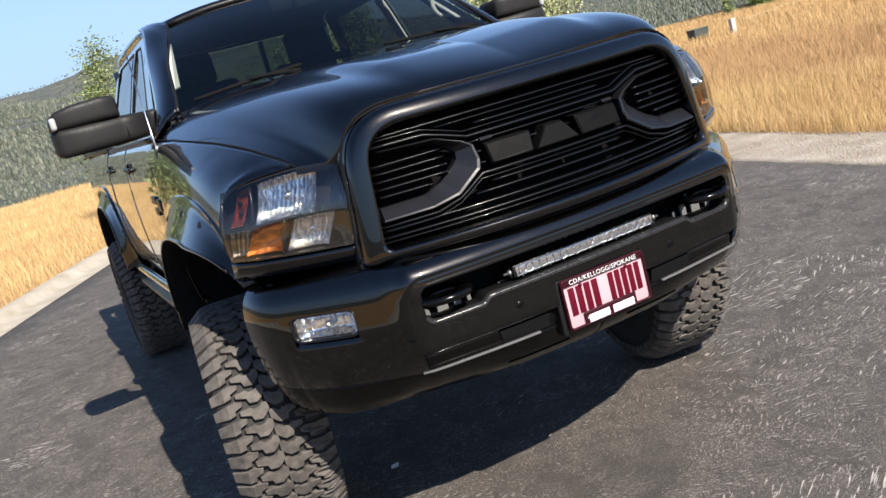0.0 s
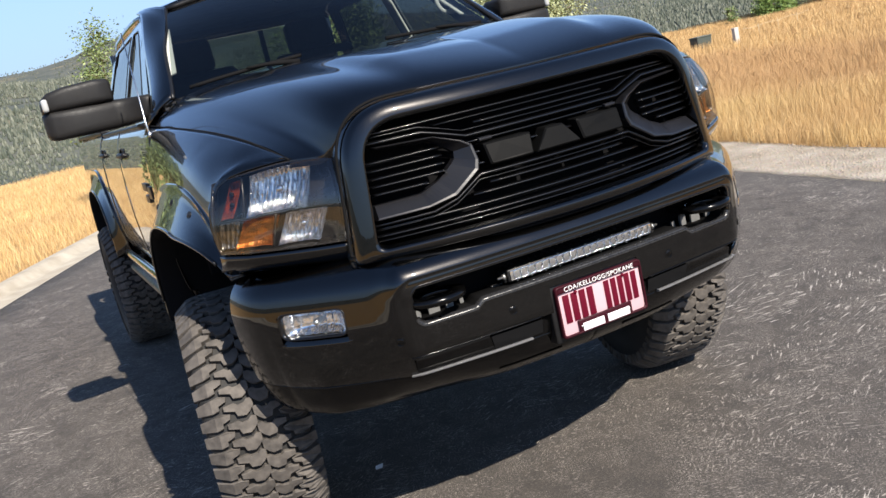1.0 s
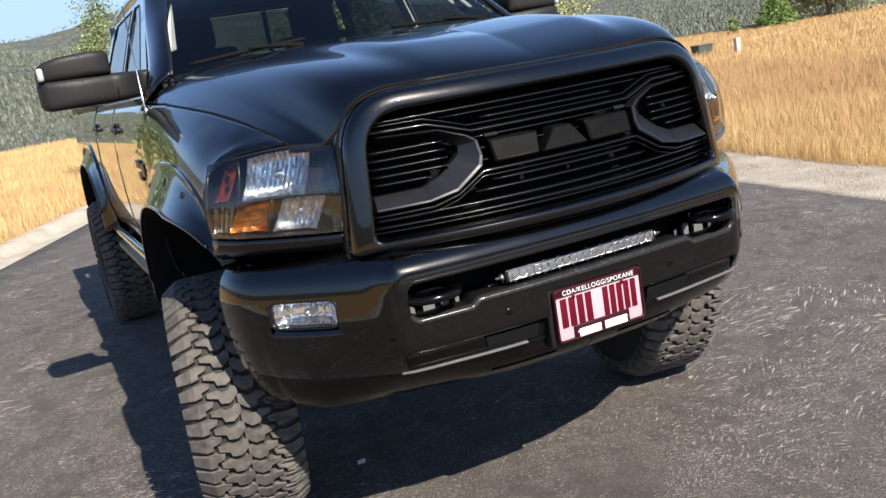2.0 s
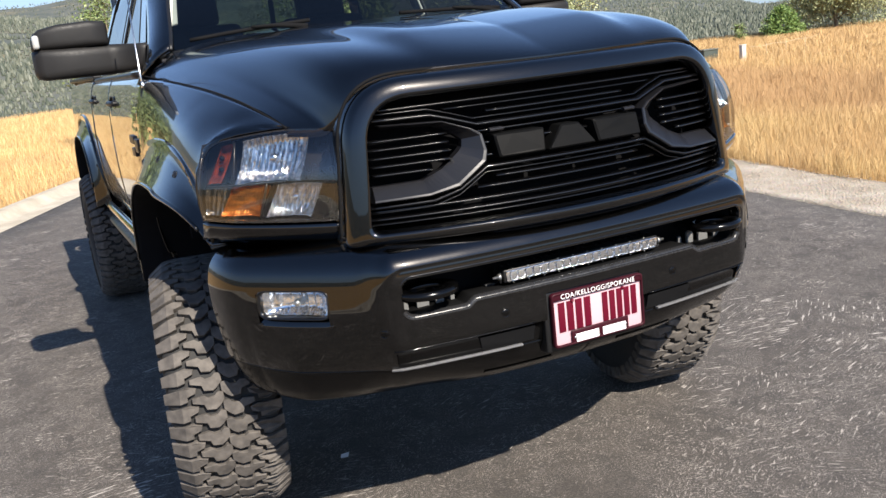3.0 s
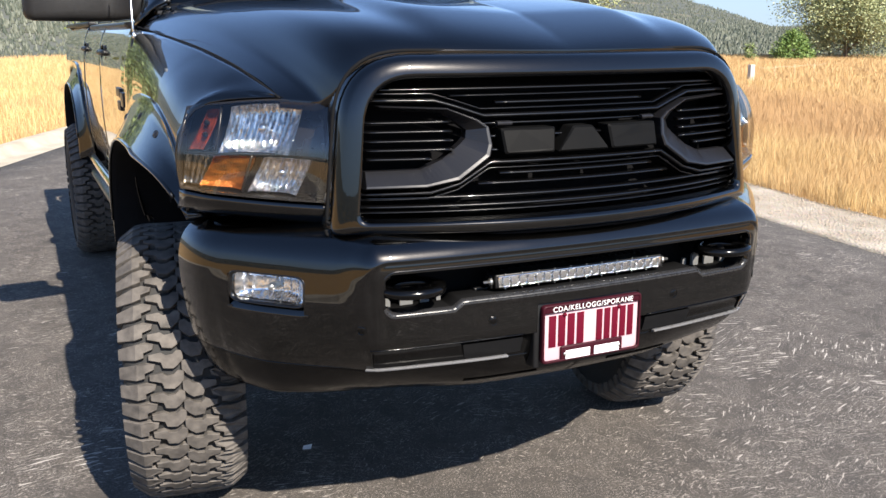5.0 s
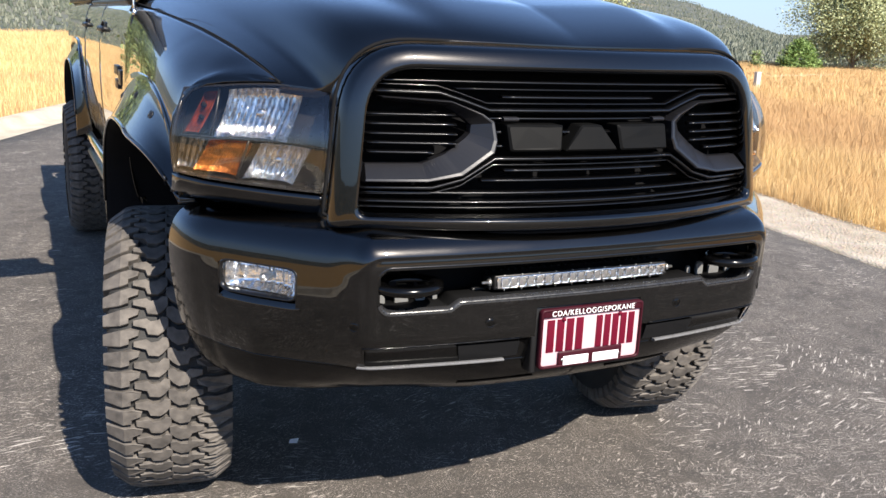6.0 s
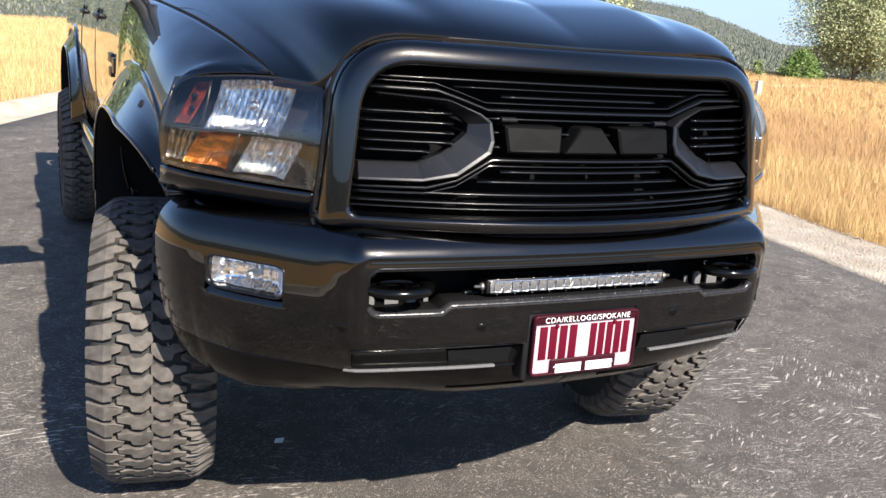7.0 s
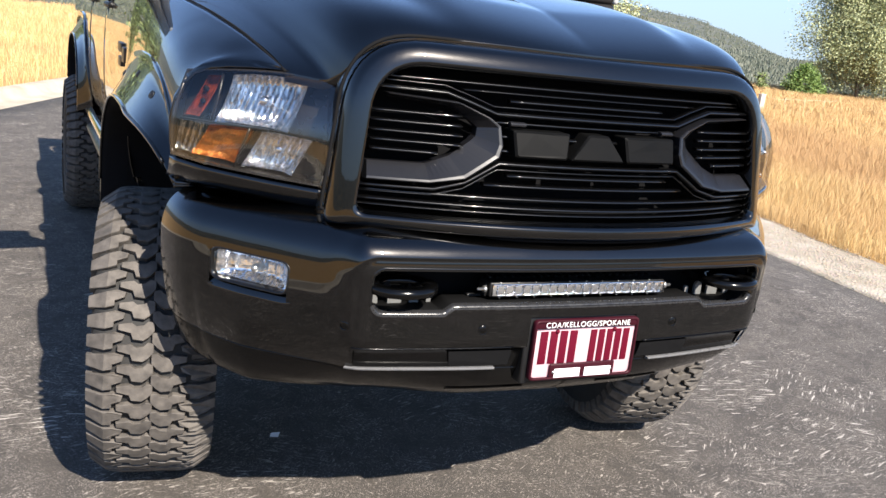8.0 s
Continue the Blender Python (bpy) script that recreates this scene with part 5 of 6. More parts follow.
        part("bed_rail", box(side * 0.865, (BED_Y + TAIL) / 2, 1.572, 0.09, TAIL - BED_Y, 0.03, 0.008), PLASTIC, truck)
        rows = []
        for k in range(25):
            a = math.pi * k / 24
            rows.append([(side * x, REAR_AXLE - 0.64 * math.cos(a), 0.72 + 0.50 * math.sin(a) ** 0.8) for x in (0.965, 0.80, 0.55)])
        v, f = loft(rows)
        part("rear_arch_liner", mesh("rear_arch_liner", v, f, side > 0), DARK, truck)
        part("tail_lamp", box(side * 0.84, TAIL + 0.03, 1.30, 0.11, 0.03, 0.34, 0.01), ORANGE, truck, "red tail lamp")
    # roof
    rows = []
    for t in span(0, 1, 18):
        y = 2.24 + (3.72 - 2.24) * t
        crown = 2.118 + 0.026 * math.sin(math.pi * min(1, t * 0.9 + 0.12)) - 0.05 * max(0, t - 0.9) / 0.1
        row = []
        for u in span(-1, 1, 24):
            hx = 0.62 + 0.09 * min(1, t * 5)
            yy = y - 0.02 * (1 - abs(u) ** 2) * (1 - t) + 0.09 * abs(u) ** 2.2 * (1 - t) ** 3
            row.append((u * hx, yy, crown - 0.028 * abs(u) ** 2.2 - 0.03 * abs(u) ** 8))
        rows.append(row)
    part("roof", mesh("roof", *loft(rows), False), PAINT, truck, "gloss black cab roof", solid=0.03)
    # windscreen
    base = polyline([(-0.80, 1.588, 1.628), (-0.5, 1.535, 1.648), (0, 1.505, 1.662), (0.5, 1.535, 1.648), (0.80, 1.588, 1.628)], 25)
    top = polyline([(-0.596, 2.31, 2.065), (-0.35, 2.25, 2.095), (0, 2.225, 2.105), (0.35, 2.25, 2.095), (0.596, 2.31, 2.065)], 25)
    rows = []
    for k in range(13):
        t = k / 12
        rows.append([tuple(Vector(b).lerp(Vector(a), t) + Vector((0, -0.03, 0.03)) * math.sin(math.pi * t)) for b, a in zip(base, top)])
    ws = part("windscreen", mesh("windscreen", *loft(rows), False), WINDSHIELD, truck, "wide raked windscreen")
    ws.visible_shadow = False
    v, f = tube([(x, y - 0.01, z + 0.002) for x, y, z in top], 0.014, 6)
    part("windscreen_seal", mesh("windscreen_seal", v, f), PLASTIC, truck)
    # cowl grille and wipers
    rows = [[(x, y - d, z + h) for x, y, z in base] for d, h in ((-0.02, 0.0), (0.02, -0.006), (0.05, -0.012), (0.07, -0.03))]
    part("cowl", mesh("cowl", *loft(rows), True), PLASTIC, truck, "black plastic cowl at the foot of the windscreen", solid=0.005)
    for x0, x1 in ((-0.73, -0.25), (0.14, 0.66)):
        def on_glass(x, t):
            i = (x + 0.80) / 1.60 * 24
            j = max(0, min(23, int(i)))
            b = Vector(base[j]).lerp(Vector(base[j + 1]), i - j)
            a = Vector(top[j]).lerp(Vector(top[j + 1]), i - j)
            return b.lerp(a, t) + Vector((0, -0.028, 0.026))
        wipe = [on_glass(x, 0.004 + 0.02 * (x - x0) / (x1 - x0)) for x in span(x0, x1, 10)]
        wb = part("wiper", mesh("wiper", *tube(wipe, 0.008, 6)), DARK, truck, "black wiper resting on the windscreen")
        arm = [on_glass(x1 - 0.02, -0.03), on_glass(x1 - 0.14, -0.005) + Vector((0, -0.008, 0.008)), on_glass((x0 + x1) / 2, 0.016) + Vector((0, -0.006, 0.006))]
        part("wiper_arm", mesh("wiper_arm", *tube(polyline(arm, 10), [0.012 - 0.0007 * k for k in range(10)], 6)), DARK, wb)
    # back wall of the cab with its window, tailgate, bed floor
    for x0, x1, z0, z1 in ((-0.88, -0.70, 1.0, 1.55), (0.70, 0.88, 1.0, 1.55), (-0.80, -0.69, 1.55, 1.78), (0.69, 0.80, 1.55, 1.78), (-0.735, -0.69, 1.78, 2.02), (0.69, 0.735, 1.78, 2.02), (-0.69, 0.69, 1.0, 1.62), (-0.69, 0.69, 2.0, 2.06)):
        part("cab_back", box((x0 + x1) / 2, 3.80, (z0 + z1) / 2, x1 - x0, 0.04, z1 - z0, 0.006), PAINT, truck)
    g = part("rear_glass", box(0, 3.80, 1.81, 1.375, 0.008, 0.375), clear("rear_tint", (0.45, 0.5, 0.46), 1.5), truck, "rear cab window")
    g.visible_shadow = False
    part("glass_bar", box(0.24, 3.79, 1.81, 0.03, 0.02, 0.375), PLASTIC, g)
    part("glass_bar", box(-0.24, 3.79, 1.81, 0.03, 0.02, 0.375), PLASTIC, g)
    part("tailgate", box(0, TAIL, 1.28, 1.66, 0.06, 0.56, 0.02), PAINT, truck, "closed black tailgate")
    part("bed_floor", box(0, (BED_Y + TAIL) / 2, 1.06, 1.70, TAIL - BED_Y - 0.02, 0.04), PLASTIC, truck)
    part("bed_front", box(0, BED_Y + 0.03, 1.30, 1.70, 0.05, 0.52, 0.01), PAINT, truck)
    part("rear_bumper", box(0, TAIL + 0.10, 0.88, 1.80, 0.16, 0.22, 0.04), PAINT, truck, "black rear bumper")
    part("cab_floor", box(0, 2.75, 0.90, 1.76, 2.2, 0.06), DARK, truck)
    part("firewall", box(0, 1.56, 1.22, 1.70, 0.04, 0.66), DARK, truck)


def make_interior():
    rows = [[(x, y, z) for y, z in ((1.58, 1.60), (1.80, 1.625), (1.98, 1.60), (2.06, 1.52), (2.06, 1.30), (1.9, 1.15))] for x in span(-0.84, 0.84, 12)]
    part("dashboard", mesh("dashboard", *loft(rows), True), TRIM, truck, "black dashboard behind the windscreen", solid=0.02)
    ringp = []
    c = Vector((0.40, 2.22, 1.50))
    w = Vector((0, -0.9, -0.42)).normalized()
    u = Vector((1, 0, 0))
    k2 = w.cross(u)
    pts = [c + u * 0.19 * math.cos(2 * math.pi * k / 28) + k2 * 0.19 * math.sin(2 * math.pi * k / 28) for k in range(29)]
    sw = part("steering_wheel", mesh("steering_wheel", *tube(pts, 0.016, 8)), TRIM, truck, "black steering wheel")
    part("wheel_hub", mesh("wheel_hub", *capped([ring(c + w * 0.0, w, 0.075, 16), ring(c + w * 0.03, w, 0.065, 16), ring(c - w * 0.2, w, 0.03, 16)])), TRIM, sw)
    for a in (0.3, math.pi - 0.3, -math.pi / 2):
        part("spoke", mesh("spoke", *tube([c + (u * math.cos(a) + k2 * math.sin(a)) * r for r in (0.05, 0.185)], 0.013, 6)), TRIM, sw)
    for x in (-0.40, 0.33):
        s = part("front_seat", box(x, 2.72, 1.08, 0.52, 0.52, 0.20, 0.06, 3), LEATHER, truck, "black cloth front seat")
        part("seat_back", box(0, 0, 0, 0.50, 0.14, 0.66, 0.055, 3, pose(x, 3.02, 1.45, -12)), LEATHER, s)
        part("headrest", box(0, 0, 0, 0.27, 0.11, 0.19, 0.045, 3, pose(x, 3.10, 1.865, -8)), LEATHER, s)
    b = part("rear_bench", box(0, 3.45, 1.10, 1.5, 0.45, 0.18, 0.05), LEATHER, truck, "black cloth rear bench")
    part("bench_back", box(0, 3.70, 1.38, 1.5, 0.12, 0.50, 0.04), LEATHER, b)
    for x in (-0.5, 0.5):
        part("headrest", box(x, 3.70, 1.69, 0.26, 0.09, 0.14, 0.035, 3), LEATHER, b)
    m = part("inside_mirror", box(0, 0, 0, 0.25, 0.035, 0.075, 0.015, 2, pose(0.02, 2.20, 2.03, 8)), DARK, truck, "inside rear-view mirror")
    part("mirror_stem", mesh("mirror_stem", *tube([(0.02, 2.14, 2.06), (0.02, 2.165, 2.01)], 0.01, 6)), TRIM, m)
    for side in (1, -1):
        rows = [[(side * x, y, z) for x, y, z in ((0.84 - 0.018 * k, 1.72 + 0.07 * k, 1.62 + 0.052 * k), (0.752 - 0.018 * k, 1.70 + 0.07 * k, 1.645 + 0.052 * k))] for k in range(2, 7)]
        part("pillar_trim", mesh("pillar_trim", *loft(rows), side < 0), PALE_TRIM, truck, "pale pillar lining inside the windscreen", solid=0.012, offset=1.0)
    for side in (1, -1):
        rows = [[(side * (house_x(y, z) - 0.022), y, z) for y in (2.70, 2.75, 2.80)] for z in span(1.58, 1.99, 6)]
        part("pillar_trim", mesh("pillar_trim", *loft(rows), side > 0), PALE_TRIM, truck, "pale lining of the door pillar", solid=0.012)
    # pale arc just behind the glass, drawn as a bent tube
    grab = [(0.665, 1.955, 1.875), (0.655, 1.95, 1.825), (0.68, 1.95, 1.78), (0.74, 1.955, 1.765)]
    part("pale_arc", mesh("pale_arc", *tube(polyline(grab, 12), 0.012, 8)), PALE_TRIM, truck, "pale curved arc inside the windscreen")
    part("headliner", box(0, 3.0, 2.065, 1.24, 1.30, 0.02), TRIM, truck)


def make_mirror(side):
    """Towing mirror: long arm with a taller head at its end."""
    def sect(x, z0, z1, y0, y1, r):
        return [(side * x, y, z) for y, z in rounded([(y0, z0), (y1, z0), (y1, z1), (y0, z1)], [r] * 4, 5, 2)]
    arm = [sect(0.84, 1.580, 1.680, 1.80, 1.90, 0.03), sect(0.90, 1.577, 1.683, 1.86, 1.97, 0.03), sect(0.95, 1.570, 1.690, 1.94, 2.05, 0.035), sect(1.0, 1.568, 1.692, 1.92, 2.08, 0.04), sect(1.12, 1.568, 1.692, 1.90, 2.10, 0.04), sect(1.25, 1.570, 1.692, 1.90, 2.10, 0.03), sect(1.278, 1.578, 1.690, 1.92, 2.085, 0.03), sect(1.288, 1.595, 1.686, 1.95, 2.05, 0.025)]
    m = part("side_mirror", mesh("side_mirror", *capped(arm), side < 0), MIRROR_SHELL, truck, "wide black towing mirror")
    head = [sect(0.988, 1.690, 1.772, 1.93, 2.09, 0.02), sect(1.0, 1.690, 1.786, 1.91, 2.10, 0.025), sect(1.06, 1.690, 1.792, 1.90, 2.105, 0.028), sect(1.18, 1.690, 1.786, 1.90, 2.105, 0.028), sect(1.25, 1.690, 1.772, 1.905, 2.095, 0.028), sect(1.275, 1.690, 1.755, 1.925, 2.08, 0.022), sect(1.284, 1.690, 1.735, 1.95, 2.05, 0.018)]
    part("mirror_head", mesh("mirror_head", *capped(head), side < 0), MIRROR_SHELL, m, "smooth black upper shell")
    part("marker_lamp", box(side * 1.268, 1.925, 1.722, 0.026, 0.06, 0.056, 0.012), mat("marker_clear", (0.38, 0.385, 0.38), 0.12), m, "clear marker lamp at the tip")
    part("mirror_face", box(side * 1.12, 2.105, 1.68, 0.26, 0.006, 0.19, 0.002), CHROME, m)


def make_antenna():
    base = Vector((-0.948, 1.46, 1.452))
    a = part("antenna", mesh("antenna", *capped([ring(base + Vector((0.02, 0, -0.03)), (0, 0, 1), 0.030, 14), ring(base + Vector((0.01, 0, 0.0)), (0, 0, 1), 0.024, 14), ring(base + Vector((0, 0, 0.03)), (0, 0, 1), 0.013, 14), ring(base + Vector((0, 0, 0.05)), (0, 0, 1), 0.009, 14)])), PLASTIC, truck, "thin steel whip antenna on the fender")
    part("mast", mesh("mast", *tube([base + Vector((0, 0.0, 0.045)), base + Vector((0.002, 0.03, 0.12)), base + Vector((0.02, 0.14, 0.47))], [0.0045, 0.0035, 0.0025], 8)), STAINLESS, a)
    part("collar", mesh("collar", *capped([ring(base + Vector((0, 0, 0.045)), (0, 0, 1), 0.007, 10), ring(base + Vector((0, 0, 0.075)), (0, 0, 1), 0.006, 10)])), STAINLESS, a)


def make_badge(side):
    for y0, z0, w, h in ((1.84, 1.295, 0.13, 0.035), (1.81, 1.245, 0.10, 0.035), (1.70, 1.275, 0.09, 0.055)):
        x = side_x(y0, z0)
        part("door_badge", box(side * (x + 0.003), y0, z0, 0.012, w, h, 0.003), SATIN, truck, "black badge block on the door")


make_hood()
for s_ in (1, -1):
    make_fender(s_)
    make_flare(s_, FRONT_AXLE, True)
    make_flare(s_, REAR_AXLE, False)
    make_mirror(s_)
    make_badge(s_)
make_cab()
make_interior()
make_antenna()


# ---- wheels ----
def tyre_profile():
    """Half section: radius against distance from the middle of the tread."""
    return [(0.0, 0.452), (0.09, 0.450), (0.135, 0.444), (0.158, 0.43), (0.168, 0.40), (0.172, 0.36), (0.168, 0.31), (0.155, 0.265), (0.135, 0.245), (0.12, 0.243)]


def make_wheel(x, y, steer, side, blocks):
    """The wheel's mesh is the rim; the tyre and its tread blocks hang under it."""
    n = 72
    rim_prof = [(-0.13, 0.243), (-0.125, 0.255), (-0.11, 0.23), (0.08, 0.225), (0.115, 0.232), (0.128, 0.256), (0.134, 0.243), (0.11, 0.215), (0.075, 0.17), (0.07, 0.09), (0.085, 0.07), (0.085, 0.001)]
    rows = [[(side * o, r * math.cos(2 * math.pi * k / 48), r * math.sin(2 * math.pi * k / 48)) for k in range(48)] for o, r in rim_prof]
    w = part("wheel", mesh("wheel", *loft(rows, True), side > 0), GLOSS, truck, "gloss black wheel with a mud tyre")
    w.matrix_local = pose(x, y, TYRE_R - 0.004, 0, 0, steer) @ Matrix.Diagonal((1, TYRE_R / 0.47, TYRE_R / 0.47, 1))
    for k in range(8):
        a = 2 * math.pi * k / 8
        part("spoke", box(0, 0, 0, 0.03, 0.035, 0.17, 0.01, 2, Matrix.Rotation(a, 4, "X") @ Matrix.Translation((side * 0.09, 0, 0.14))), GLOSS, w)
    prof = [(-o, r) for o, r in tyre_profile()[:0:-1]] + tyre_profile()
    rows = [[(o, r * math.cos(2 * math.pi * k / n), r * math.sin(2 * math.pi * k / n)) for k in range(n)] for o, r in prof]
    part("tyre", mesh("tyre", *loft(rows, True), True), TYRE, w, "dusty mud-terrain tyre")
    # blocks: two shoulder rows, two middle rows, hooked like a chevron
    for me, per, turn in blocks:
        for k in range(per):
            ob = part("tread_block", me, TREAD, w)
            ob.matrix_local = Matrix.Rotation(2 * math.pi * (k + turn) / per, 4, "X")


def block_mesh(corners, r_out, r_in, drop):
    """A tread block over corners (across, along), standing from r_in to r_out; drop lowers its outer end."""
    lo, hi, mid = [], [], []
    cx, cy = sum(c[0] for c in corners) / len(corners), sum(c[1] for c in corners) / len(corners)
    def at(o, s, r):
        a = s / 0.465
        return (o, r * math.sin(a), r * math.cos(a))
    for o, s in corners:
        fall = drop * max(0, (abs(o) - 0.10) / 0.07) ** 2
        lo.append(at(o, s, r_in - fall))
        mid.append(at(o, s, r_out - 0.0025 - fall))
        hi.append(at(cx + (o - cx) * 0.965, cy + (s - cy) * 0.94, r_out - fall))
    v, f = loft([lo, mid, hi], True)
    n = len(corners)
    f.append(tuple(range(len(v) - n, len(v))))
    return mesh("tread_block", v, f, True, smooth=False)


TREADS = 48
PITCH = 2 * math.pi * 0.465 / TREADS


def tread_set():
    """Hooked middle blocks that lock into slanting shoulder blocks, with no groove running straight round."""
    p = PITCH
    mid = ((0.012, -0.34 * p), (0.026, -0.50 * p), (0.054, -0.44 * p), (0.060, -0.14 * p), (0.094, 0.02 * p), (0.094, 0.28 * p), (0.058, 0.36 * p), (0.046, 0.20 * p), (0.026, 0.24 * p), (0.014, 0.42 * p), (-0.003, 0.38 * p), (-0.003, -0.06 * p))
    end = ((0.178, -0.36 * p), (0.178, 0.24 * p), (0.128, 0.34 * p), (0.102, 0.42 * p), (0.076, 0.30 * p), (0.080, 0.04 * p), (0.106, -0.12 * p), (0.106, -0.36 * p), (0.130, -0.46 * p))
    sets = []
    for corners, top, low, drop, turn in ((mid, 0.470, 0.445, 0.0, 0.0), (end, 0.469, 0.425, 0.034, 0.5)):
        sets.append((block_mesh(corners, top, low, drop), TREADS, turn))
        sets.append((block_mesh([(-x, q) for x, q in reversed(corners)], top, low, drop), TREADS, turn + 0.5))
    return sets


tread = tread_set()
STEER = -9.0
make_wheel(0.92, FRONT_AXLE, STEER, 1, tread)
make_wheel(-0.92, FRONT_AXLE, STEER, -1, tread)
make_wheel(0.872, REAR_AXLE, 0, 1, tread)
make_wheel(-0.872, REAR_AXLE, 0, -1, tread)


def make_chassis():
    for side in (1, -1):
        part("frame_rail", box(side * 0.44, 3.1, 0.80, 0.09, 5.6, 0.17, 0.01), FRAME_STEEL, truck)
        part("shock", mesh("shock", *tube([(side * 0.56, 1.12, 0.52), (side * 0.50, 1.10, 1.05)], 0.035, 10)), FRAME_STEEL, truck)
        part("tow_loop", mesh("tow_loop", *tube([(side * (0.42 + 0.05 * math.cos(a)), 6.20 + 0.06 * math.sin(a), 0.70) for a in [2 * math.pi * k / 16 for k in range(17)]], 0.012, 6)), FRAME_STEEL, truck)
    for y in (FRONT_AXLE, REAR_AXLE):
        ax = part("axle", mesh("axle", *tube([(-0.80, y, 0.47), (0.80, y, 0.47)], 0.055, 12)), FRAME_STEEL, truck)
        c = (0.18 if y < 2 else 0.0, y, 0.46)
        part("differential", mesh("differential", *capped([ring((c[0], y - 0.20, c[2]), (0, 1, 0), 0.07, 16), ring((c[0], y - 0.14, c[2]), (0, 1, 0), 0.15, 16), ring((c[0], y + 0.10, c[2]), (0, 1, 0), 0.15, 16), ring((c[0], y + 0.2, c[2]), (0, 1, 0), 0.06, 16)])), FRAME_STEEL, ax)
    part("track_bar", mesh("track_bar", *tube([(-0.6, 0.92, 0.55), (0.55, 0.92, 0.74)], 0.02, 8)), FRAME_STEEL, truck)
    part("skid_plate", box(0, 1.5, 0.68, 0.80, 1.5, 0.03, 0.01), FRAME_STEEL, truck)
    # unseen sheets added to stop sun leaking through onto the ground
    part("leak_shield", box(0, 0.62, 0.66, 1.10, 0.86, 0.02, 0.004), FRAME_STEEL, truck)
    for side in (1, -1):
        part("leak_wall", box(side * 0.60, 0.95, 1.05, 0.03, 1.20, 0.66, 0.004), DARK, truck)
        # dark sheet added to hide lit ground between tyre and bumper
        part("gap_blind", box(side * 0.745, 0.51, 0.84, 0.23, 0.012, 0.44, 0.002), DARK, truck)
        part("lamp_leak_wall", box(side * 0.76, 0.62, 1.20, 0.30, 0.03, 0.30, 0.004), DARK, truck)
    part("engine_block", box(0, 0.85, 1.05, 0.80, 0.75, 0.55, 0.05), DARK, truck)
    # made large so that no sun leaks through behind the grille
    part("radiator_support", box(0, 0.33, 1.04, 1.24, 0.04, 0.74, 0.01), DARK, truck)


make_chassis()


# ---- trees and grass ----
def leaf_cloud(rng, centres, per, spread, size, long=1.8):
    """Leaves scattered round many twig ends."""
    v, f = [], []
    for c in centres:
        for _ in range(per):
            p = Vector(c) + Vector([rng.gauss(0, spread) for _ in range(3)])
            d = Vector((rng.uniform(-1, 1), rng.uniform(-1, 1), rng.uniform(-0.9, 0.5))).normalized()
            s = d.cross(Vector((rng.uniform(-1, 1), rng.uniform(-1, 1), rng.uniform(-1, 1)))).normalized()
            a = size * rng.uniform(0.6, 1.3)
            b = len(v)
            v += [p, p + d * a * long * 0.5 + s * a * 0.5, p + d * a * long, p + d * a * long * 0.5 - s * a * 0.5]
            f.append((b, b + 1, b + 2, b + 3))
    return v, f


def make_tree(label, x, y, tall, wide, stem, leaf, seed, limbs=16, per=60, leafsize=0.10, low=0.15, sparse=1.0):
    rng = random.Random(seed)
    z0 = height(x, y)
    t = thing("tree", label, "tree", "trees behind the truck", at=(x, y, z0))
    bend = [rng.uniform(-0.04, 0.04) * tall for _ in range(2)]
    spine = [Vector((bend[0] * (k / 8) ** 2, bend[1] * (k / 8) ** 2, tall * 0.92 * k / 8)) for k in range(9)]
    v, f = tube(spine, [stem * (1 - 0.88 * k / 8) for k in range(9)], 8)
    ends = []
    for i in range(limbs):
        q = low + (0.95 - low) * (i + rng.random()) / limbs
        base = spine[min(7, int(q * 8))].lerp(spine[min(8, int(q * 8) + 1)], q * 8 - int(q * 8))
        az = i * 2.4 + rng.uniform(-0.5, 0.5)
        reach = wide * 0.5 * math.sin(math.pi * min(1, 0.25 + 0.75 * (q - low) / (1 - low))) ** 0.7 * rng.uniform(0.6, 1.1)
        d = Vector((math.cos(az), math.sin(az), rng.uniform(0.3, 0.8)))
        pts = [base, base + d * reach * 0.45 + Vector((0, 0, 0.03 * tall)), base + d * reach * 0.9]
        a, b = tube(polyline(pts, 6), [stem * 0.35 * (1 - 0.15 * k) for k in range(6)], 5)
        n = len(v)
        v += a
        f += [tuple(n + j for j in q2) for q2 in b]
        for k in range(int(7 * sparse) + 1):
            ends.append(pts[1].lerp(pts[2], rng.uniform(-0.2, 1.15)) + Vector([rng.gauss(0, 0.10 * wide) for _ in range(3)]))
    part("trunk", mesh("trunk", v, f), BARK, t)
    v, f = leaf_cloud(rng, ends, per, 0.06 * wide + 0.05, leafsize)
    part("crown", mesh("crown", v, f, smooth=False), leaf, t)
    return t


def make_shrub(label, x, y, tall, wide, seed, leaf, twigs=190):
    rng = random.Random(seed)
    t = thing("shrub", label, "shrub", at=(x, y, height(x, y)))
    part("trunk", mesh("trunk", *tube([(0, 0, 0), (0, 0, tall * 0.95)], [0.05, 0.01], 7)), BARK, t)
    ends = []
    for _ in range(twigs):
        q = rng.random() ** 1.2
        a = rng.uniform(0, 2 * math.pi)
        r = wide * 0.5 * (1 - q ** 1.6) ** 0.6 * rng.uniform(0.45, 1.05)
        ends.append((r * math.cos(a), r * math.sin(a), 0.06 + q * tall))
    v, f = leaf_cloud(rng, ends, 26, 0.09, 0.055, 2.4)
    part("crown", mesh("crown", v, f, smooth=False), leaf, t)


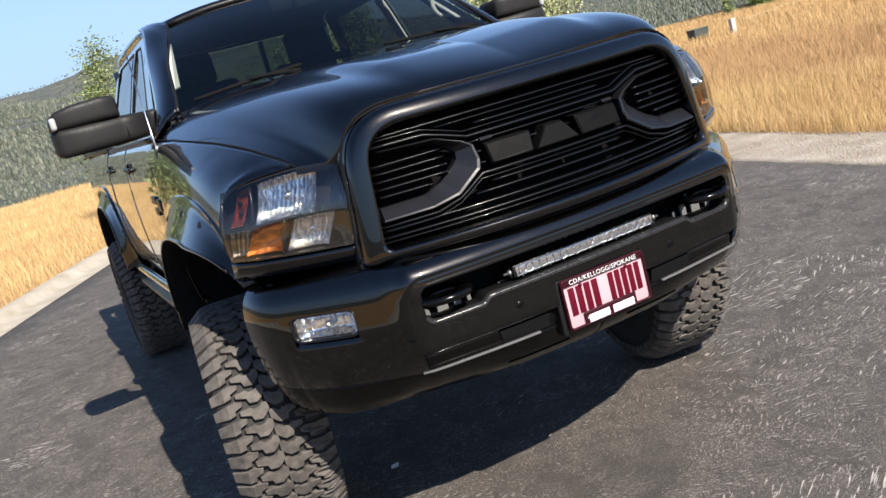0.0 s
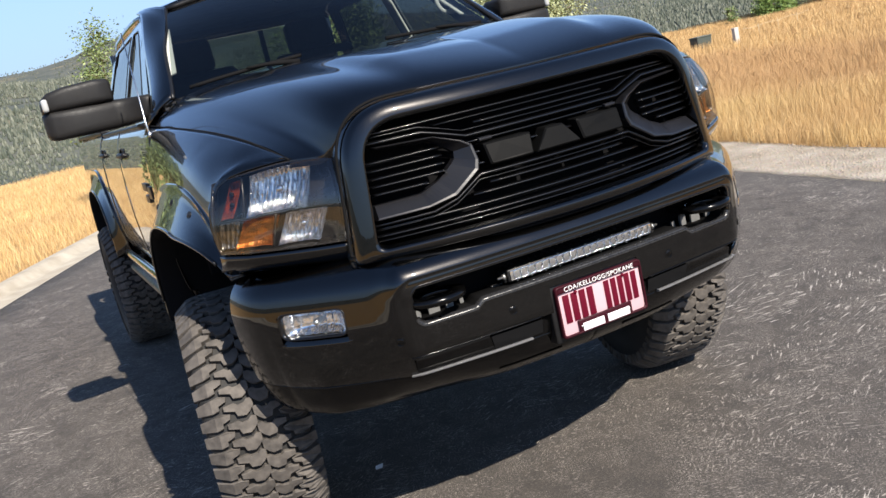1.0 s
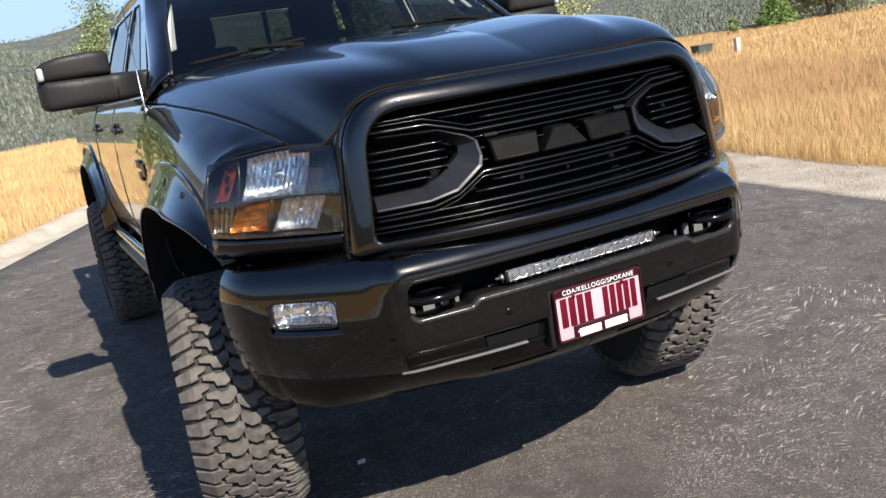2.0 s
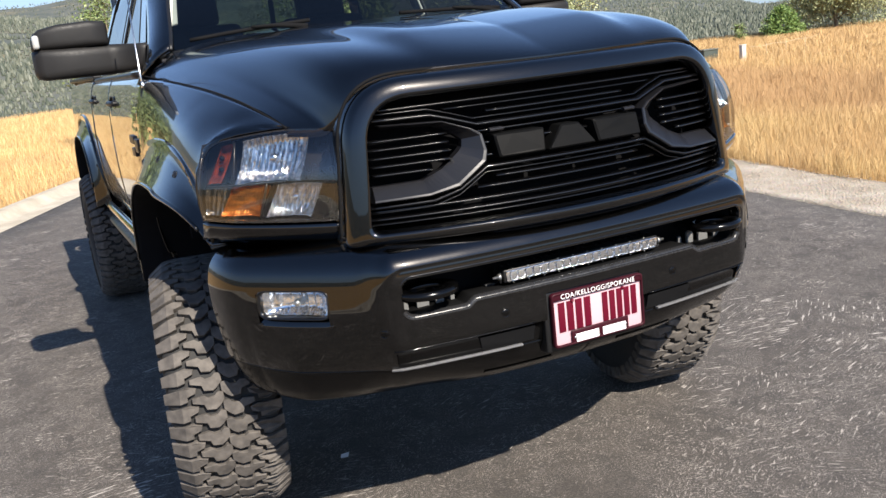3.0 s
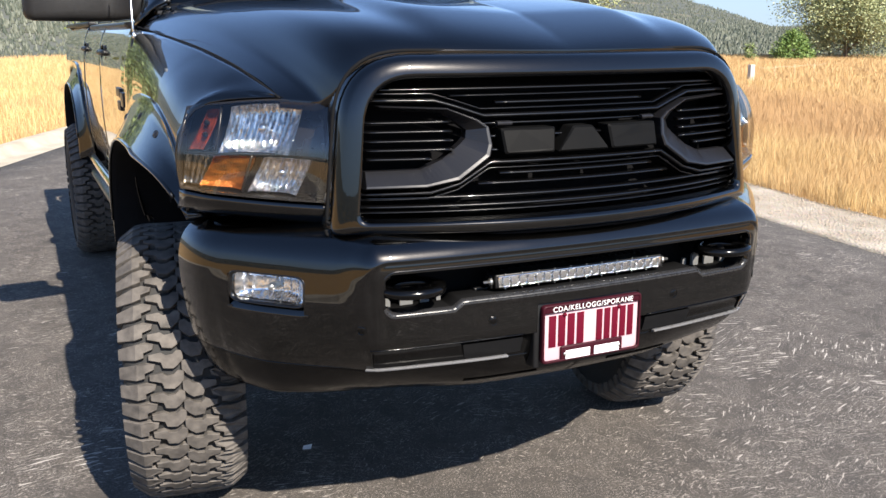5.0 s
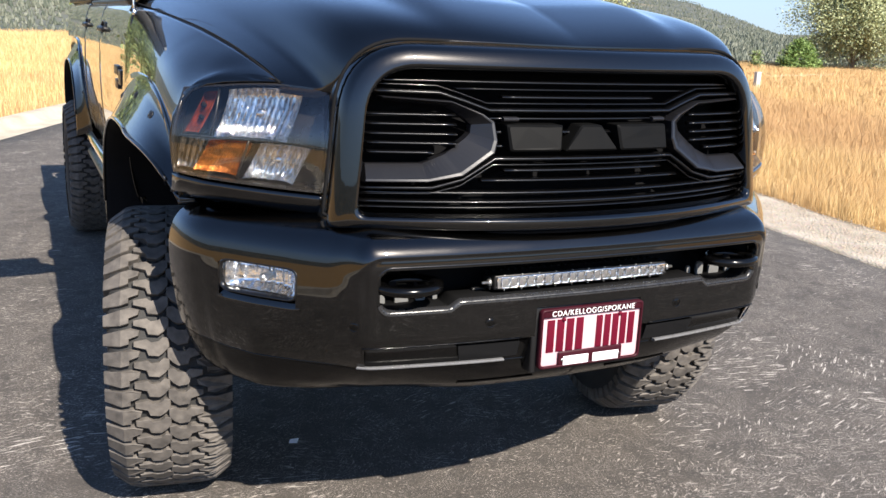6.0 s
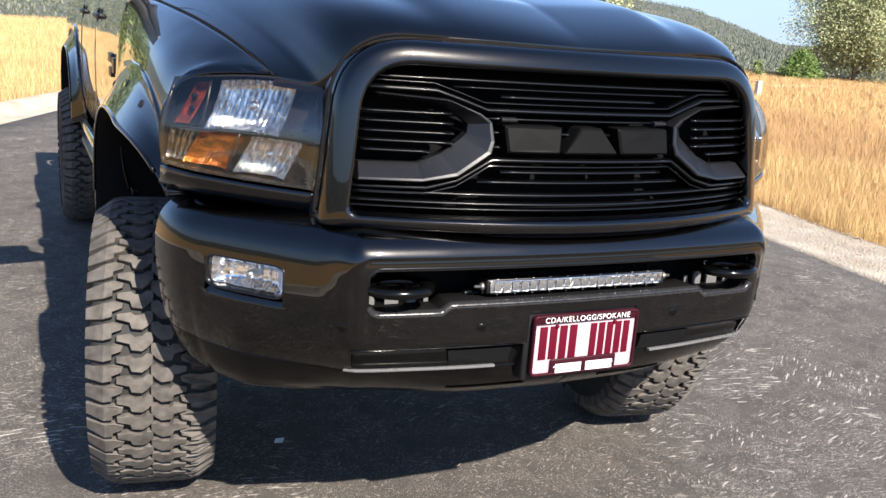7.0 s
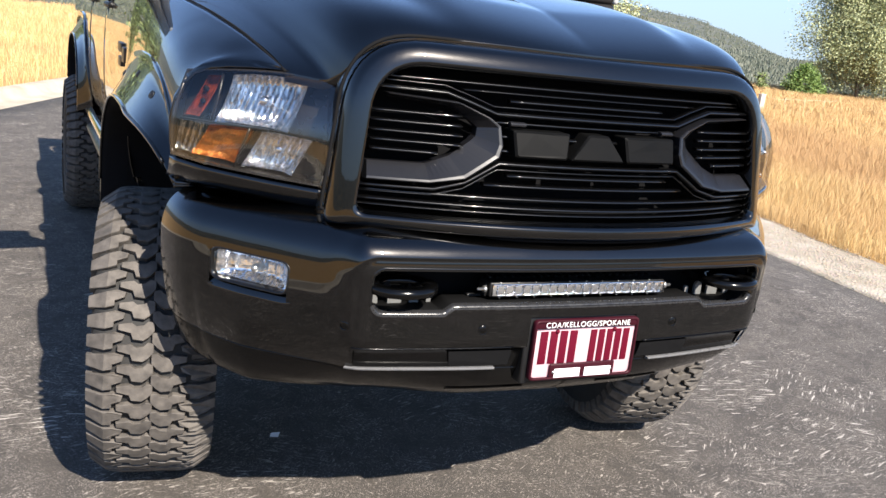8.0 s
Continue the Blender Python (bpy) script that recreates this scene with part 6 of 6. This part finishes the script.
def make_grass():
    rng = random.Random(11)
    v, f = [], []

    def blade(x, y, z, h, w, lean):
        a = rng.uniform(0, 2 * math.pi)
        b = rng.uniform(0, 2 * math.pi)
        dx, dy = math.cos(a) * w, math.sin(a) * w
        lx, ly = math.cos(b) * lean * h, math.sin(b) * lean * h
        n = len(v)
        v.extend(((x - dx, y - dy, z - 0.02), (x + dx, y + dy, z - 0.02), (x + lx * 0.4 + dx * 0.7, y + ly * 0.4 + dy * 0.7, z + h * 0.6), (x + lx * 0.4 - dx * 0.7, y + ly * 0.4 - dy * 0.7, z + h * 0.6), (x + lx, y + ly, z + h)))
        f.append((n, n + 1, n + 2, n + 3))
        f.append((n + 3, n + 2, n + 4))

    def field(count, place, grow, wide):
        done = 0
        while done < count:
            x, y, k = place()
            z = height(x, y)
            patch = 0.75 + 0.5 * noise.noise((x * 0.4, y * 0.4, 9)) + 0.25 * noise.noise((x * 1.7, y * 1.7, 4))
            blade(x, y, z, grow * max(0.25, patch) * rng.uniform(0.55, 1.25), wide * k, rng.uniform(0.1, 0.6))
            done += 1

    def near_right():
        y = rng.uniform(1.0, 14)
        d = rng.expovariate(1 / 3.5)
        return right_edge(y) + 0.93 + 0.08 * noise.noise((y * 2, 1, 1)) + d, y, 1.0

    def mid_right():
        az, r = radians(rng.uniform(33, 58)), 9 + 52 * rng.random() ** 0.75
        x, y = -1.4 + r * math.sin(az), -2 + r * math.cos(az)
        return (x, y, 1.0 + r * 0.07) if x > right_edge(y) + 1.0 else near_right()

    def left():
        az, r = radians(rng.uniform(-8, 6)), 12 + 50 * rng.random() ** 0.8
        x, y = -1.4 + r * math.sin(az), -2 + r * math.cos(az)
        return (x, y, 1.0 + r * 0.07) if x < left_edge(y) - 0.75 else left()

    field(120000, near_right, 0.30, 0.0016)
    field(120000, mid_right, 0.30, 0.0016)
    field(60000, left, 0.30, 0.0016)
    tagged(part("dry_grass", mesh("dry_grass", v, f, smooth=False), GRASS), "tall dry golden grass beside the road", "grass", kind="stuff")


def make_woods():
    """Clumps of far trees on the slopes."""
    rng = random.Random(5)
    v, f = [], []
    for _ in range(80000):
        az = rng.uniform(-14, 52) if rng.random() < 0.88 else rng.uniform(-180, 180)
        r = 160 + (NEAR_R - 160) * rng.random() ** 1.3 if rng.random() < 0.66 else rng.uniform(NEAR_R, FAR_R)
        x, y = r * math.sin(radians(az)), r * math.cos(radians(az))
        if noise.noise((x * 0.012, y * 0.012, 1)) + 0.6 * noise.noise((x * 0.05, y * 0.05, 1)) < -0.5:
            continue
        z = height(x, y)
        w = rng.uniform(0.35, 0.8) if r < 320 else (rng.uniform(0.5, 1.2) if r < NEAR_R else rng.uniform(0.8, 1.8))
        h = w * rng.uniform(1.6, 3.2)
        n = len(v)
        tilt = rng.uniform(0, 2)
        for k in range(4):
            a = tilt + 2 * math.pi * k / 4
            q = rng.uniform(0.6, 1.2)
            v.append((x + w * q * math.cos(a), y + w * q * math.sin(a), z + h * 0.02))
            v.append((x + w * 0.6 * q * math.cos(a + 0.5), y + w * 0.6 * q * math.sin(a + 0.5), z + h * rng.uniform(0.4, 0.65)))
        v.append((x, y, z + h))
        for k in range(4):
            a, b, c, d = n + 2 * k, n + 2 * k + 1, n + 2 * ((k + 1) % 4), n + 2 * ((k + 1) % 4) + 1
            f += [(a, c, b), (c, d, b), (b, d, n + 8)]
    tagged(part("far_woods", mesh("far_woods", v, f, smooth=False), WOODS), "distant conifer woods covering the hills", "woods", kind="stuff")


def polar(az, r):
    return -1.4 + r * math.sin(radians(az)), -2.2 + r * math.cos(radians(az))


make_tree("slim young tree with narrow pale leaves behind the kerb", *polar(6.2, 22), 4.45, 1.15, 0.03, LEAF_GREEN, 3, 20, 20, 0.038, 0.42, 0.9)
make_tree("leafy green bush below a slim tree", *polar(5.6, 24), 3.2, 1.5, 0.04, LEAF_GREEN, 8, 12, 60, 0.05, 0.2)
make_tree("young leafy tree behind the cab", *polar(8.9, 25), 4.0, 1.5, 0.05, LEAF_GREEN, 9, 14, 60, 0.05, 0.15)
make_tree("rounded grey-green tree standing in the dry field", *polar(48.6, 56), 7.4, 6.2, 0.12, LEAF_GREY, 21, 46, 240, 0.065, 0.03, 1.5)
make_tree("leafy tree behind the truck bed", *polar(19.8, 40), 5.0, 5.0, 0.12, LEAF_GREEN, 33, 24, 120, 0.09, 0.06, 1.3)
make_tree("broad tree behind the truck", *polar(31.0, 48), 5.3, 6.5, 0.14, LEAF_GREY, 41, 26, 120, 0.09, 0.06, 1.4)
make_tree("tall green tree beside the road, mirrored in the paint", -3.4, 14.2, 5.0, 1.9, 0.06, LEAF_GREEN, 55, 20, 60, 0.11, 0.12, 1.2)
make_shrub("small dense green shrub in the field", *polar(45.75, 52), 1.45, 2.3, 2, CONIFER, 260)
make_shrub("pale yellow-green sapling in the dry field", *polar(43.4, 49), 1.0, 0.5, 6, LEAF_GREEN, 22)


def make_posts():
    x, y = polar(43.5, 31)
    p = thing("marker_post", "short white marker post in the dry grass", "post", at=(x, y, height(x, y)))
    part("shaft", box(0, 0, 0.24, 0.17, 0.14, 0.52, 0.015), worn("post_white", (0.44, 0.42, 0.38), 0.6), p)
    part("cap", box(0, 0, 0.51, 0.19, 0.16, 0.03, 0.01), worn("post_cap", (0.5, 0.48, 0.44), 0.6), p)
    x, y = polar(41.5, 33)
    b = thing("utility_box", "low dark green utility box in the field", "utility box", at=(x, y, height(x, y)))
    part("cabinet", box(0, 0, 0.18, 0.62, 0.4, 0.40, 0.02), worn("box_green", (0.045, 0.055, 0.045), 0.5), b)
    part("lid", box(0, 0, 0.40, 0.66, 0.44, 0.05, 0.02), worn("box_lid", (0.07, 0.08, 0.065), 0.5), b)


make_posts()


ROPE = worn("weathered_rope", (0.42, 0.34, 0.22), 0.9)


def make_rope():
    a, b = polar(43.9, 31), polar(47.6, 36)
    t = thing("rope_fence", "thin pale rope strung on low stakes", "fence", at=(a[0], a[1], height(*a)))
    d = Vector((b[0] - a[0], b[1] - a[1], 0))
    part("rope", mesh("rope", *tube([d * k / 10 + Vector((0, 0, 0.44 - 0.05 * math.sin(math.pi * ((k * 3 / 10) % 1)))) for k in range(11)], 0.007, 5)), ROPE, t)
    for k in (0.22, 0.5, 0.8):
        part("stake", mesh("stake", *tube([d * k + Vector((0, 0, -0.1)), d * k + Vector((0, 0, 0.46))], 0.011, 6)), ROPE, t)


make_rope()
scrap = mesh("paper_scrap", [(-0.507, 1.075, 0.002), (-0.48, 1.062, 0.004), (-0.468, 1.082, 0.012), (-0.492, 1.096, 0.003), (-0.50, 1.086, 0.010)], [(0, 1, 2), (0, 2, 4), (4, 2, 3)], smooth=False)
tagged(part("paper_scrap", scrap, WHITE_INK, solid=0.002, offset=1.0), "tiny white scrap lying on the asphalt", "scrap")
make_woods()
make_grass()
